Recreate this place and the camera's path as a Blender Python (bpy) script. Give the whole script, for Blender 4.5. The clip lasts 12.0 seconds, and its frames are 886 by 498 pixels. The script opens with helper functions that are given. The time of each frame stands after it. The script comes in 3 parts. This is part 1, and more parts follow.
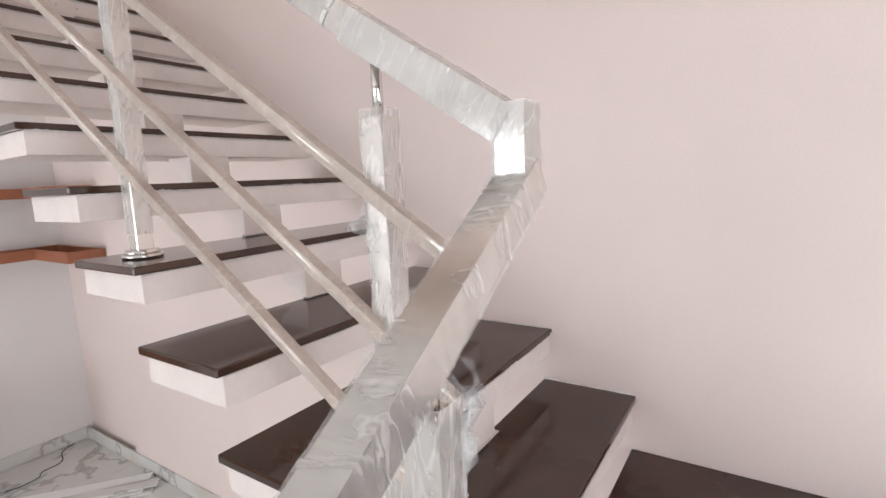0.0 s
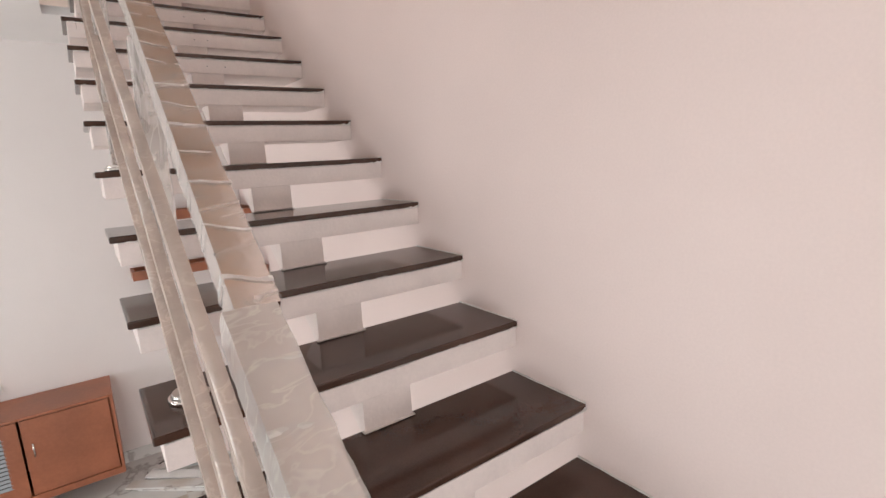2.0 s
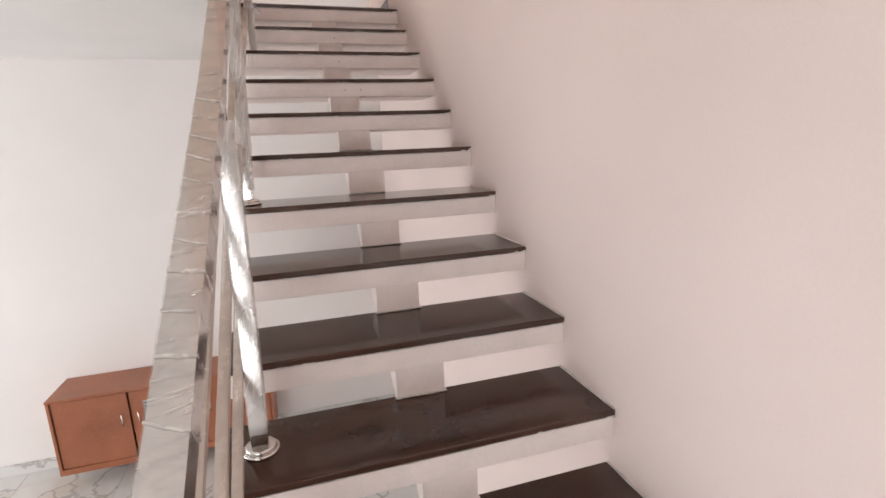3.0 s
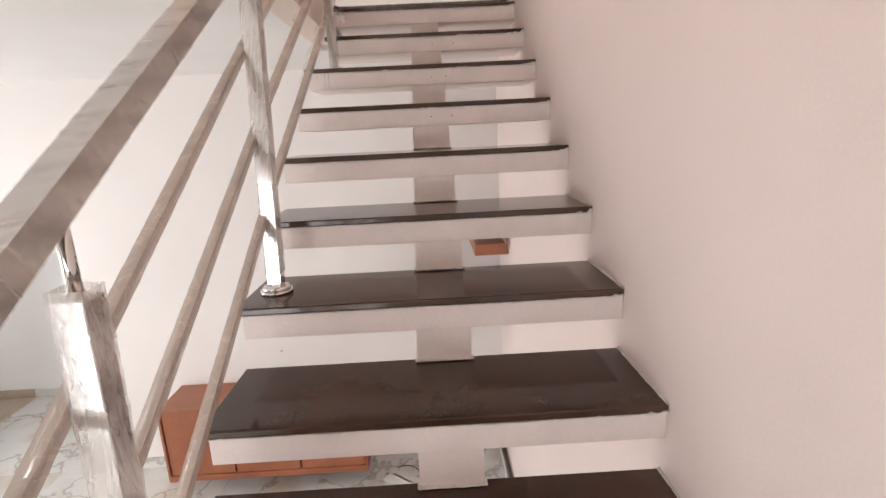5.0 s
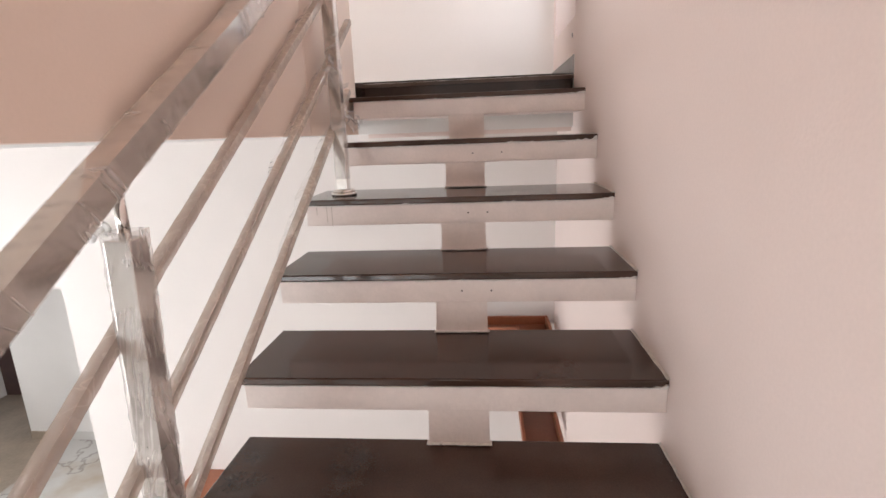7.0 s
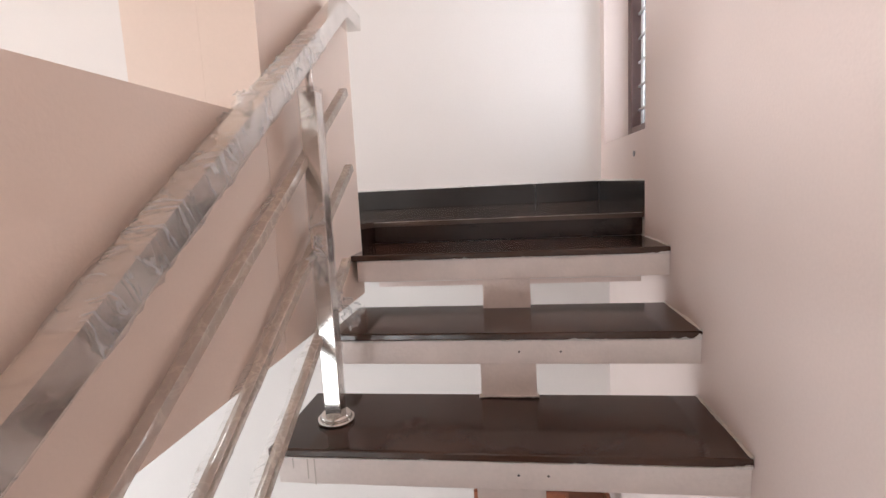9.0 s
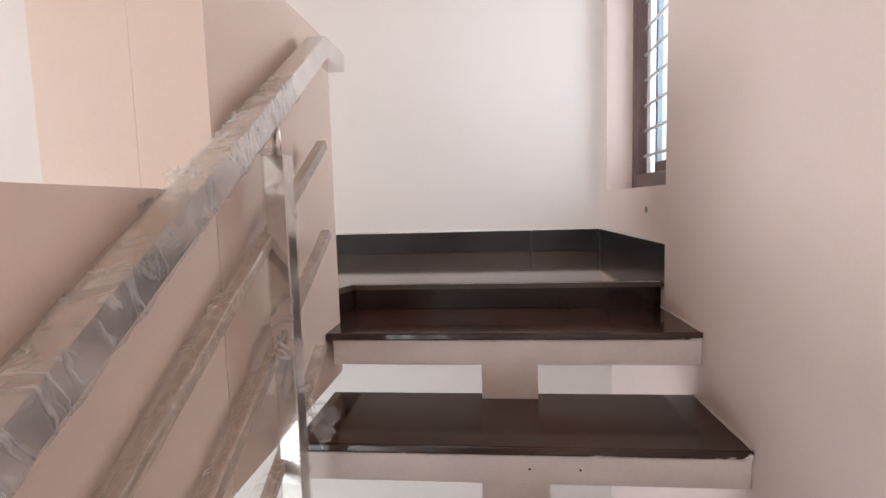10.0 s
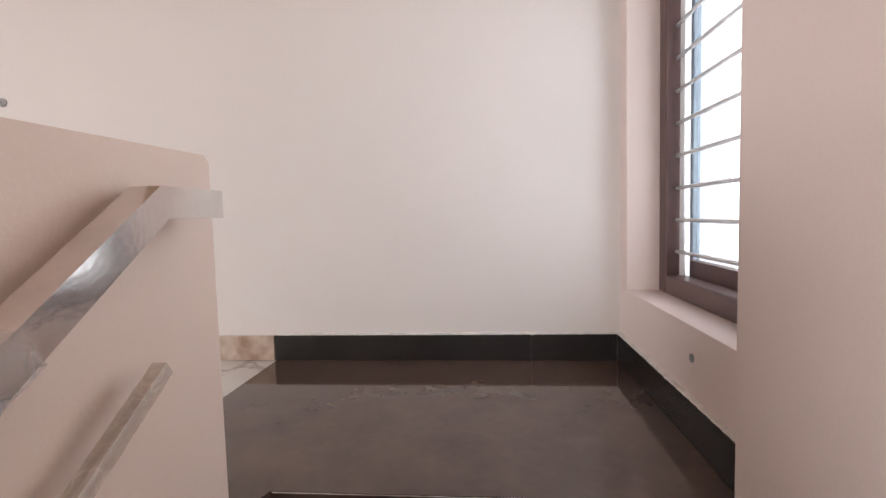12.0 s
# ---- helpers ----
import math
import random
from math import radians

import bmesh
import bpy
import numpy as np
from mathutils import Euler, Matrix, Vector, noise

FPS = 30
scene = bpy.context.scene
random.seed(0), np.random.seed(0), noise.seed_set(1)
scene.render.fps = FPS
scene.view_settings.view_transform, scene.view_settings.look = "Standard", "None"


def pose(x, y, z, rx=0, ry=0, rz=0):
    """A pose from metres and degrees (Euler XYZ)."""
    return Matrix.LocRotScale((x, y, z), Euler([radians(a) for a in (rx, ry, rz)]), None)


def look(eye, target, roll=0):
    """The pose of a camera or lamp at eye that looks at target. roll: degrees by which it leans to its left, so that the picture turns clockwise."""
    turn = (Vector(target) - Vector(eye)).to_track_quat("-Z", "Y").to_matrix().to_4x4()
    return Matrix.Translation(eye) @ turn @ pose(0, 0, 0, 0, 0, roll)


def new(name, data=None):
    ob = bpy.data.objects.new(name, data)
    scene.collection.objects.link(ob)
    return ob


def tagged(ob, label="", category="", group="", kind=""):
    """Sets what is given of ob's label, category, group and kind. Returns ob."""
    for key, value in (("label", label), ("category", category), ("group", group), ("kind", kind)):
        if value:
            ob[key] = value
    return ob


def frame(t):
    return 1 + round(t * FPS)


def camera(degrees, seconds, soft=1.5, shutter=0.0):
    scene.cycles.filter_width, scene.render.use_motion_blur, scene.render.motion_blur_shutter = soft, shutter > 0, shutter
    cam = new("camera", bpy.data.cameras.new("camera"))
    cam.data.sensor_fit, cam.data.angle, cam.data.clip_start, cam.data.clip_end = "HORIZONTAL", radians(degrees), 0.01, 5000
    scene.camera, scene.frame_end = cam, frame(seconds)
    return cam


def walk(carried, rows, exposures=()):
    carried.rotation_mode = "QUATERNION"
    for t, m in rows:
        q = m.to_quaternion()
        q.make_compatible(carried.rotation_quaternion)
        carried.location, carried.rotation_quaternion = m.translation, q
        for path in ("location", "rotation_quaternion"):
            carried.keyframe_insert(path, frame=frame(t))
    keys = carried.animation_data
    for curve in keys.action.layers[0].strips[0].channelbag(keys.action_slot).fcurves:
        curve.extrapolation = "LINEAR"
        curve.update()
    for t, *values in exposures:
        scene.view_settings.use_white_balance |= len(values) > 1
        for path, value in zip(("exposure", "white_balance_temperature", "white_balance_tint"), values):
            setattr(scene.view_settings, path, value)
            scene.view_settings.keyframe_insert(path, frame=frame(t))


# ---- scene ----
cam = camera(84.0, 12.0)
PATH = [
    (0, (-1.563, -0.331, 0.901), (0.084, 0.768, 0.616), -2.84),
    (0.5, (-1.422, -0.324, 1.045), (0.203, 0.800, 0.733), -3.19),
    (0.8, (-1.337, -0.352, 1.113), (0.249, 0.823, 0.794), -3.95),
    (1, (-1.287, -0.364, 1.160), (0.239, 0.892, 0.854), -3.96),
    (1.5, (-1.208, -0.390, 1.218), (0.069, 1.108, 0.865), -4.22),
    (2, (-1.091, -0.297, 1.284), (0.052, 1.302, 0.916), -3.13),
    (2.5, (-1.002, -0.248, 1.393), (0.003, 1.435, 0.999), -2.06),
    (3, (-0.820, -0.247, 1.497), (-0.252, 1.624, 1.079), -2.37),
    (5, (-0.510, 0.401, 1.727), (-0.473, 2.348, 1.269), -2.80),
    (5.5, (-0.495, 0.556, 1.795), (-0.558, 2.502, 1.338), -2.29),
    (6, (-0.511, 0.771, 1.947), (-0.580, 2.716, 1.490), -1.94),
    (6.5, (-0.440, 0.984, 2.064), (-0.530, 2.931, 1.618), -1.95),
    (6.7, (-0.417, 1.042, 2.145), (-0.559, 2.985, 1.692), -2.37),
    (8.3, (-0.456, 1.555, 2.468), (-0.674, 3.488, 2.005), -2.16),
    (8.5, (-0.434, 1.615, 2.522), (-0.679, 3.557, 2.110), -2.85),
    (9, (-0.486, 1.752, 2.622), (-0.748, 3.718, 2.362), -2.84),
    (9.5, (-0.551, 1.880, 2.730), (-0.773, 3.860, 2.548), -1.89),
    (10, (-0.545, 1.999, 2.752), (-0.731, 3.982, 2.569), -1.60),
    (10.5, (-0.490, 2.160, 2.877), (-0.658, 4.145, 2.700), -1.30),
    (11, (-0.509, 2.286, 2.899), (-0.693, 4.272, 2.739), -1.24),
    (11.5, (-0.524, 2.408, 3.027), (-0.705, 4.394, 2.879), -1.26),
    (12, (-0.491, 2.561, 3.109), (-0.676, 4.548, 2.971), -1.54),
]
walk(cam, [(t, look(eye, target, roll)) for t, eye, target, roll in PATH],
     exposures=[(0, -0.46, 6300, 9.5), (1, -0.56, 6650, 12), (2, -0.48, 6650, 12), (3, -0.42, 6550, 11), (5, -0.34, 6700, 12), (7, -0.28, 6600, 11),
                (8.5, -0.30, 6450, 10), (9.5, -0.46, 6350, 9.5), (10.5, -0.53, 6350, 9), (11, -0.53, 6400, 9.5), (11.5, -0.62, 6450, 10), (12, -0.78, 6500, 11)])

# ---------------------------------------------------------------- light
world = bpy.data.worlds.new("sky")
scene.world = world
world.use_nodes = True
wn = world.node_tree
sky = wn.nodes.new("ShaderNodeTexSky")
sky.sky_type = 'NISHITA'
sky.sun_disc = False
sky.sun_elevation = radians(50)
sky.sun_rotation = radians(200)
wn.links.new(sky.outputs[0], wn.nodes["Background"].inputs[0])
wn.nodes["Background"].inputs[1].default_value = 0.12


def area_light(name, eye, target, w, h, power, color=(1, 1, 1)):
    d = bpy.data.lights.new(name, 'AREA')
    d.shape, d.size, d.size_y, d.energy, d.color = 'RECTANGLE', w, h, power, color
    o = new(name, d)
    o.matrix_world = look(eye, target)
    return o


COOL = (0.97, 0.985, 1.0)
area_light("south_door_daylight", (-2.6, -3.05, 0.1), (-2.2, 0, 0.1), 2.6, 2.2, 124, (0.92, 0.965, 1.0))
area_light("west_window_daylight", (-6.9, 2.4, 0.3), (0, 2.4, 0.3), 3.8, 2.2, 216, (0.93, 0.97, 1.0))
area_light("stair_window_daylight", (0.42, 4.08, 3.45), (-2, 4.0, 3.3), 0.85, 1.3, 17, (0.90, 0.94, 1.0))
area_light("hall_window_daylight", (-5.85, 0.2, 3.65), (0, 0.6, 3.2), 3.0, 1.6, 302, COOL)
# added fill for the upper stairwell; the south wall has no opening here
area_light("well_fill", (-1.6, -3.05, 4.0), (-0.8, 2.5, 3.0), 2.0, 1.6, 9, COOL)

# added fill that lifts the wall beyond the doorway; no window stands behind it
area_light("passage_fill", (-6.9, 5.2, 0.4), (-4, 5.4, 0.3), 1.0, 1.6, 16, COOL)

# ---------------------------------------------------------------- sizes
R = 0.185          # riser
G = 0.276          # going
TREAD = 0.306      # depth of a tread
XL = -1.054        # free end of the granite
FLOOR = -1.125     # room floor
CEIL = 2.25        # room ceiling
HALL = 2.49        # upper floor
ROOF = 5.3
SOUTH = -3.3       # inner face of the south wall
BACK = 4.42        # room's back wall
UPBACK = 4.63      # back wall on the upper landing
PX = -1.0          # face of the parapet towards the stair
RAILX = -0.978
SLOPE = R / G


# ---------------------------------------------------------------- materials
def mat(name, color, rough=0.6, metal=0.0, var=0.06, scale=6.0, fine=60.0, bump=0.05, spec=0.5, alpha=1.0, tint=None):
    m = bpy.data.materials.new(name)
    m.use_nodes = True
    nt = m.node_tree
    b = nt.nodes["Principled BSDF"]
    co = nt.nodes.new("ShaderNodeTexCoord")
    n1 = nt.nodes.new("ShaderNodeTexNoise")
    n1.inputs["Scale"].default_value, n1.inputs["Detail"].default_value = scale, 5
    n2 = nt.nodes.new("ShaderNodeTexNoise")
    n2.inputs["Scale"].default_value, n2.inputs["Detail"].default_value = fine, 4
    nt.links.new(co.outputs["Object"], n1.inputs["Vector"])
    nt.links.new(co.outputs["Object"], n2.inputs["Vector"])
    add = nt.nodes.new("ShaderNodeMath")
    add.operation = 'MULTIPLY_ADD'
    nt.links.new(n2.outputs["Fac"], add.inputs[0])
    add.inputs[1].default_value = 0.4
    nt.links.new(n1.outputs["Fac"], add.inputs[2])
    ramp = nt.nodes.new("ShaderNodeValToRGB")
    c = Vector(color)
    d = Vector(tint) if tint else c * (1 - 2.2 * var)
    ramp.color_ramp.elements[0].position, ramp.color_ramp.elements[1].position = 0.45, 0.95
    ramp.color_ramp.elements[0].color = (*d, 1)
    ramp.color_ramp.elements[1].color = (*[min(1, q * (1 + var)) for q in c], 1)
    nt.links.new(add.outputs[0], ramp.inputs[0])
    nt.links.new(ramp.outputs[0], b.inputs["Base Color"])
    mr = nt.nodes.new("ShaderNodeMapRange")
    mr.inputs["To Min"].default_value, mr.inputs["To Max"].default_value = max(0.02, rough * 0.75), min(1, rough * 1.25)
    nt.links.new(n1.outputs["Fac"], mr.inputs["Value"])
    nt.links.new(mr.outputs[0], b.inputs["Roughness"])
    b.inputs["Metallic"].default_value = metal
    b.inputs["Specular IOR Level"].default_value = spec
    b.inputs["Alpha"].default_value = alpha
    if bump:
        bp = nt.nodes.new("ShaderNodeBump")
        bp.inputs["Strength"].default_value, bp.inputs["Distance"].default_value = bump, 0.01
        nt.links.new(n2.outputs["Fac"], bp.inputs["Height"])
        nt.links.new(bp.outputs[0], b.inputs["Normal"])
    return m


M_WALL = mat("wall paint", (0.80, 0.675, 0.632), 0.55, var=0.03, scale=0.9, fine=140, bump=0.06, spec=0.35)
# same paint as the walls; peach puts shade and warm bounce into the colour
M_PARAPET = mat("bounce-tinted wall paint", (0.80, 0.660, 0.575), 0.55, var=0.02, scale=1.2, fine=140, bump=0.06, spec=0.35)
M_WHITE = mat("white paint", (0.83, 0.81, 0.79), 0.6, var=0.02, scale=2.0, fine=120, bump=0.06)
# paler copy of the wall paint: direct daylight on the north walls, put into colour
M_WALL_DAYLIT = mat("daylit wall paint", (0.82, 0.768, 0.742), 0.55, var=0.02, scale=1.2, fine=140, bump=0.06, spec=0.35)
M_STEP = mat("step paint", (0.80, 0.702, 0.658), 0.6, var=0.04, scale=9, fine=90, bump=0.12)
M_MORTAR = mat("mortar", (0.76, 0.71, 0.67), 0.85, var=0.10, scale=40, fine=200, bump=0.4)
M_STEEL = mat("stainless steel", (0.74, 0.705, 0.675), 0.14, 1.0, var=0.05, scale=14, fine=90, bump=0.02)
M_WOOD = mat("red-brown laminate", (0.36, 0.125, 0.062), 0.38, var=0.12, scale=3, fine=45, bump=0.03)
M_WOODDARK = mat("dark brown laminate", (0.22, 0.075, 0.04), 0.4, var=0.12, scale=3, fine=45, bump=0.03)
M_ROOF_BROWN = mat("brown unseen ceiling", (0.46, 0.32, 0.23), 0.6, var=0.12, scale=2, fine=40, bump=0.05)
# window frame colour; also stands in for shade at the passage end
M_FRAME_AND_GLOOM = mat("dark red-brown paint", (0.125, 0.072, 0.066), 0.4, var=0.1, scale=8, fine=60, bump=0.04)
M_GRILLE = mat("white enamel", (0.8, 0.81, 0.83), 0.35, var=0.03, scale=10, fine=60, bump=0.02)
M_PLASTIC = mat("white plastic", (0.8, 0.79, 0.77), 0.35, var=0.03, scale=20, fine=90, bump=0.02)
M_DRIP = mat("grey drip", (0.60, 0.51, 0.45), 0.7, var=0.2, scale=30, fine=120, bump=0)
M_SLATS = mat("blue grey louvre", (0.42, 0.47, 0.50), 0.4, var=0.06, scale=20, fine=80, bump=0.02)
M_DARK = mat("dark slot", (0.06, 0.05, 0.05), 0.8, var=0.1, bump=0)
M_BEIGE = mat("beige floor", (0.46, 0.38, 0.30), 0.4, var=0.12, scale=3, fine=30, bump=0.03)


def granite(name, base, fleck, rough):
    """Polished stone: a slow drift of tone, fine crystals and a soft smear in the polish."""
    return mat(name, base, rough, var=0.12, scale=3.5, fine=260, bump=0.0, spec=0.5, tint=fleck)


M_GRANITE = granite("black granite", (0.070, 0.033, 0.022), (0.032, 0.016, 0.011), 0.11)
M_DUSTY = mat("dusty granite", (0.100, 0.066, 0.052), 0.07, var=0.1, scale=6, fine=34, bump=0.0, spec=0.5, tint=(0.078, 0.052, 0.042))
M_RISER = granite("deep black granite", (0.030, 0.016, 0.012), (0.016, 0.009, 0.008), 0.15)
M_BROWNMARBLE = mat("brown veined marble", (0.60, 0.50, 0.42), 0.25, var=0.2, scale=9, fine=30, bump=0.01, tint=(0.36, 0.24, 0.17))
M_SKIRT = granite("black granite skirting", (0.028, 0.025, 0.024), (0.016, 0.015, 0.014), 0.22)


def marble():
    m = bpy.data.materials.new("veined marble tile")
    m.use_nodes = True
    nt = m.node_tree
    b = nt.nodes["Principled BSDF"]
    geo = nt.nodes.new("ShaderNodeNewGeometry")
    info = nt.nodes.new("ShaderNodeObjectInfo")
    off = nt.nodes.new("ShaderNodeVectorMath")
    off.operation = 'MULTIPLY_ADD'
    comb = nt.nodes.new("ShaderNodeCombineXYZ")
    nt.links.new(info.outputs["Random"], comb.inputs[0])
    nt.links.new(info.outputs["Random"], comb.inputs[1])
    nt.links.new(comb.outputs[0], off.inputs[0])
    off.inputs[1].default_value = (3, 7, 0)
    nt.links.new(geo.outputs["Position"], off.inputs[2])
    warp = nt.nodes.new("ShaderNodeTexNoise")
    warp.inputs["Scale"].default_value, warp.inputs["Detail"].default_value = 2.2, 6
    nt.links.new(off.outputs[0], warp.inputs["Vector"])
    mix = nt.nodes.new("ShaderNodeVectorMath")
    mix.operation = 'MULTIPLY_ADD'
    nt.links.new(warp.outputs["Color"], mix.inputs[0])
    mix.inputs[1].default_value = (1.3, 1.3, 1.3)
    nt.links.new(off.outputs[0], mix.inputs[2])
    vor = nt.nodes.new("ShaderNodeTexVoronoi")
    vor.feature = 'DISTANCE_TO_EDGE'
    vor.inputs["Scale"].default_value = 1.1
    nt.links.new(mix.outputs[0], vor.inputs["Vector"])
    ramp = nt.nodes.new("ShaderNodeValToRGB")
    e = ramp.color_ramp.elements
    e[0].position, e[0].color = 0.0, (0.40, 0.37, 0.35, 1)
    e[1].position, e[1].color = 0.035, (0.66, 0.645, 0.62, 1)
    nt.links.new(vor.outputs["Distance"], ramp.inputs[0])
    n = nt.nodes.new("ShaderNodeTexNoise")
    n.inputs["Scale"].default_value, n.inputs["Detail"].default_value = 1.6, 4
    nt.links.new(off.outputs[0], n.inputs["Vector"])
    r2 = nt.nodes.new("ShaderNodeValToRGB")
    r2.color_ramp.elements[0].position, r2.color_ramp.elements[0].color = 0.52, (1, 1, 1, 1)
    r2.color_ramp.elements[1].position, r2.color_ramp.elements[1].color = 0.72, (0.78, 0.66, 0.54, 1)
    nt.links.new(n.outputs["Fac"], r2.inputs[0])
    mul = nt.nodes.new("ShaderNodeMix")
    mul.data_type, mul.blend_type = 'RGBA', 'MULTIPLY'
    mul.inputs["Factor"].default_value = 1
    nt.links.new(ramp.outputs[0], mul.inputs["A"])
    nt.links.new(r2.outputs[0], mul.inputs["B"])
    nt.links.new(mul.outputs["Result"], b.inputs["Base Color"])
    b.inputs["Roughness"].default_value = 0.22
    return m


M_MARBLE = marble()


def film_material(name, stretch, turn, low, high, width=0.02, bands=0.0, axis='Y', rough=0.18, color=(0.86, 0.84, 0.82)):
    """Clear film: mostly see-through, with whitish creases; stretch: how the creases run."""
    m = bpy.data.materials.new(name)
    m.use_nodes = True
    nt = m.node_tree
    b = nt.nodes["Principled BSDF"]
    b.inputs["Base Color"].default_value = (*color, 1)
    b.inputs["Roughness"].default_value = rough
    co = nt.nodes.new("ShaderNodeTexCoord")
    mp = nt.nodes.new("ShaderNodeMapping")
    mp.vector_type = 'TEXTURE'
    mp.inputs["Scale"].default_value = stretch
    mp.inputs["Rotation"].default_value = turn
    nt.links.new(co.outputs["Object"], mp.inputs["Vector"])
    n = nt.nodes.new("ShaderNodeTexNoise")
    n.inputs["Scale"].default_value, n.inputs["Detail"].default_value, n.inputs["Distortion"].default_value = 1.0, 3, 0.8
    nt.links.new(mp.outputs[0], n.inputs["Vector"])

    def math_node(op, a, b):
        q = nt.nodes.new("ShaderNodeMath")
        q.operation = op
        for i, v in enumerate((a, b)):
            if isinstance(v, (int, float)):
                q.inputs[i].default_value = v
            else:
                nt.links.new(v, q.inputs[i])
        return q.outputs[0]

    off = math_node('ABSOLUTE', math_node('SUBTRACT', n.outputs["Fac"], 0.5), 0)
    crease = nt.nodes.new("ShaderNodeMapRange")
    crease.interpolation_type = 'SMOOTHSTEP'
    crease.inputs["From Min"].default_value, crease.inputs["From Max"].default_value = 0.0, width
    crease.inputs["To Min"].default_value, crease.inputs["To Max"].default_value = 1.0, 0.0
    nt.links.new(off, crease.inputs["Value"])
    big = nt.nodes.new("ShaderNodeTexNoise")
    big.inputs["Scale"].default_value, big.inputs["Detail"].default_value = 11, 4
    nt.links.new(co.outputs["Object"], big.inputs["Vector"])
    patch = nt.nodes.new("ShaderNodeMapRange")
    patch.inputs["From Min"].default_value, patch.inputs["From Max"].default_value = 0.35, 0.65
    nt.links.new(big.outputs["Fac"], patch.inputs["Value"])
    a1 = math_node('MULTIPLY', math_node('MULTIPLY', crease.outputs[0], math_node('ADD', patch.outputs[0], 0.25)), high)
    a2 = math_node('ADD', a1, math_node('MULTIPLY', patch.outputs[0], 0.12))
    if bands:
        mp2 = nt.nodes.new("ShaderNodeMapping")
        mp2.vector_type = 'TEXTURE'
        mp2.inputs["Rotation"].default_value = turn
        nt.links.new(co.outputs["Object"], mp2.inputs["Vector"])
        wv = nt.nodes.new("ShaderNodeTexWave")
        wv.bands_direction, wv.wave_profile = axis, 'SAW'
        wv.inputs["Scale"].default_value, wv.inputs["Distortion"].default_value = 4.4, 0.9
        wv.inputs["Detail"].default_value, wv.inputs["Detail Scale"].default_value = 1.5, 2.0
        nt.links.new(mp2.outputs[0], wv.inputs["Vector"])
        lap = nt.nodes.new("ShaderNodeMapRange")
        lap.interpolation_type = 'SMOOTHSTEP'
        lap.inputs["From Min"].default_value, lap.inputs["From Max"].default_value = 0.86, 1.0
        nt.links.new(wv.outputs["Fac"], lap.inputs["Value"])
        a2 = math_node('ADD', a2, math_node('MULTIPLY', math_node('MULTIPLY', lap.outputs[0], math_node('ADD', patch.outputs[0], 0.4)), bands))
    nt.links.new(math_node('ADD', a2, low), b.inputs["Alpha"])
    bp = nt.nodes.new("ShaderNodeBump")
    bp.inputs["Strength"].default_value, bp.inputs["Distance"].default_value = 0.25, 0.004
    nt.links.new(n.outputs["Fac"], bp.inputs["Height"])
    nt.links.new(bp.outputs[0], b.inputs["Normal"])
    return m


M_FILM = film_material("clear wrapping film", (0.16, 0.035, 0.12), (radians(34), 0, radians(14)), 0.06, 0.15, 0.04, 0.16, rough=0.16, color=(0.80, 0.75, 0.72))
M_FILM_LOW = film_material("clear lower film", (0.035, 0.16, 0.12), (0, radians(-20), radians(12)), 0.16, 0.18, 0.04, 0.14, 'X', rough=0.2, color=(0.80, 0.76, 0.73))
M_FILM_POST = film_material("clear crumpled film", (0.03, 0.03, 0.30), (0.12, 0.16, 0.2), 0.25, 0.16, 0.05, rough=0.22, color=(0.80, 0.75, 0.72))
M_FILM_WRAP = film_material("doubled wrapping film", (0.06, 0.03, 0.16), (radians(30), 0, radians(10)), 0.36, 0.12, 0.04, rough=0.28, color=(0.70, 0.66, 0.63))
M_FILM_LOOSE = film_material("loose crumpled film", (0.16, 0.034, 0.12), (radians(26), 0, radians(20)), 0.16, 0.2, 0.05, rough=0.22, color=(0.86, 0.87, 0.88))
M_FILM_BAR = film_material("dull film on bars", (0.05, 0.05, 0.05), (0, 0, 0), 0.52, 0.10, 0.04, 0.0, 'Y', 0.5, (0.66, 0.55, 0.48))
M_FILM_TORN = film_material("torn film on bars", (0.03, 0.03, 0.03), (0.2, 0.3, 0), 0.45, 0.15, 0.08, rough=0.4, color=(0.68, 0.58, 0.50))
M_FILM_FLAP = film_material("hanging film", (0.10, 0.03, 0.08), (radians(34), 0, radians(14)), 0.05, 0.16, 0.05, rough=0.3, color=(0.82, 0.74, 0.68))
M_SEAM = film_material("doubled film edge", (0.05, 0.05, 0.05), (0, 0, 0), 0.34, 0.30, 0.05, rough=0.3)


def glass_material():
    m = bpy.data.materials.new("clear glass")
    m.use_nodes = True
    b = m.node_tree.nodes["Principled BSDF"]
    b.inputs["Base Color"].default_value = (0.95, 0.97, 0.98, 1)
    b.inputs["Roughness"].default_value = 0.02
    b.inputs["Transmission Weight"].default_value = 1
    return m


M_GLASS = glass_material()


def glow_material(name, color, strength):
    m = bpy.data.materials.new(name)
    m.use_nodes = True
    b = m.node_tree.nodes["Principled BSDF"]
    b.inputs["Base Color"].default_value = (0.8, 0.8, 0.8, 1)
    b.inputs["Emission Color"].default_value = (*color, 1)
    b.inputs["Emission Strength"].default_value = strength
    return m


# ---------------------------------------------------------------- mesh helpers
def box(bm, x0, x1, y0, y1, z0, z1, bevel=0.0):
    vs = [bm.verts.new((x, y, z)) for x in (x0, x1) for y in (y0, y1) for z in (z0, z1)]
    fs = [(0, 1, 3, 2), (4, 6, 7, 5), (0, 4, 5, 1), (2, 3, 7, 6), (0, 2, 6, 4), (1, 5, 7, 3)]
    faces = [bm.faces.new([vs[i] for i in f]) for f in fs]
    if bevel:
        es = list({e for f in faces for e in f.edges})
        bmesh.ops.bevel(bm, geom=es, offset=bevel, segments=2, affect='EDGES', profile=0.5)
    return bm


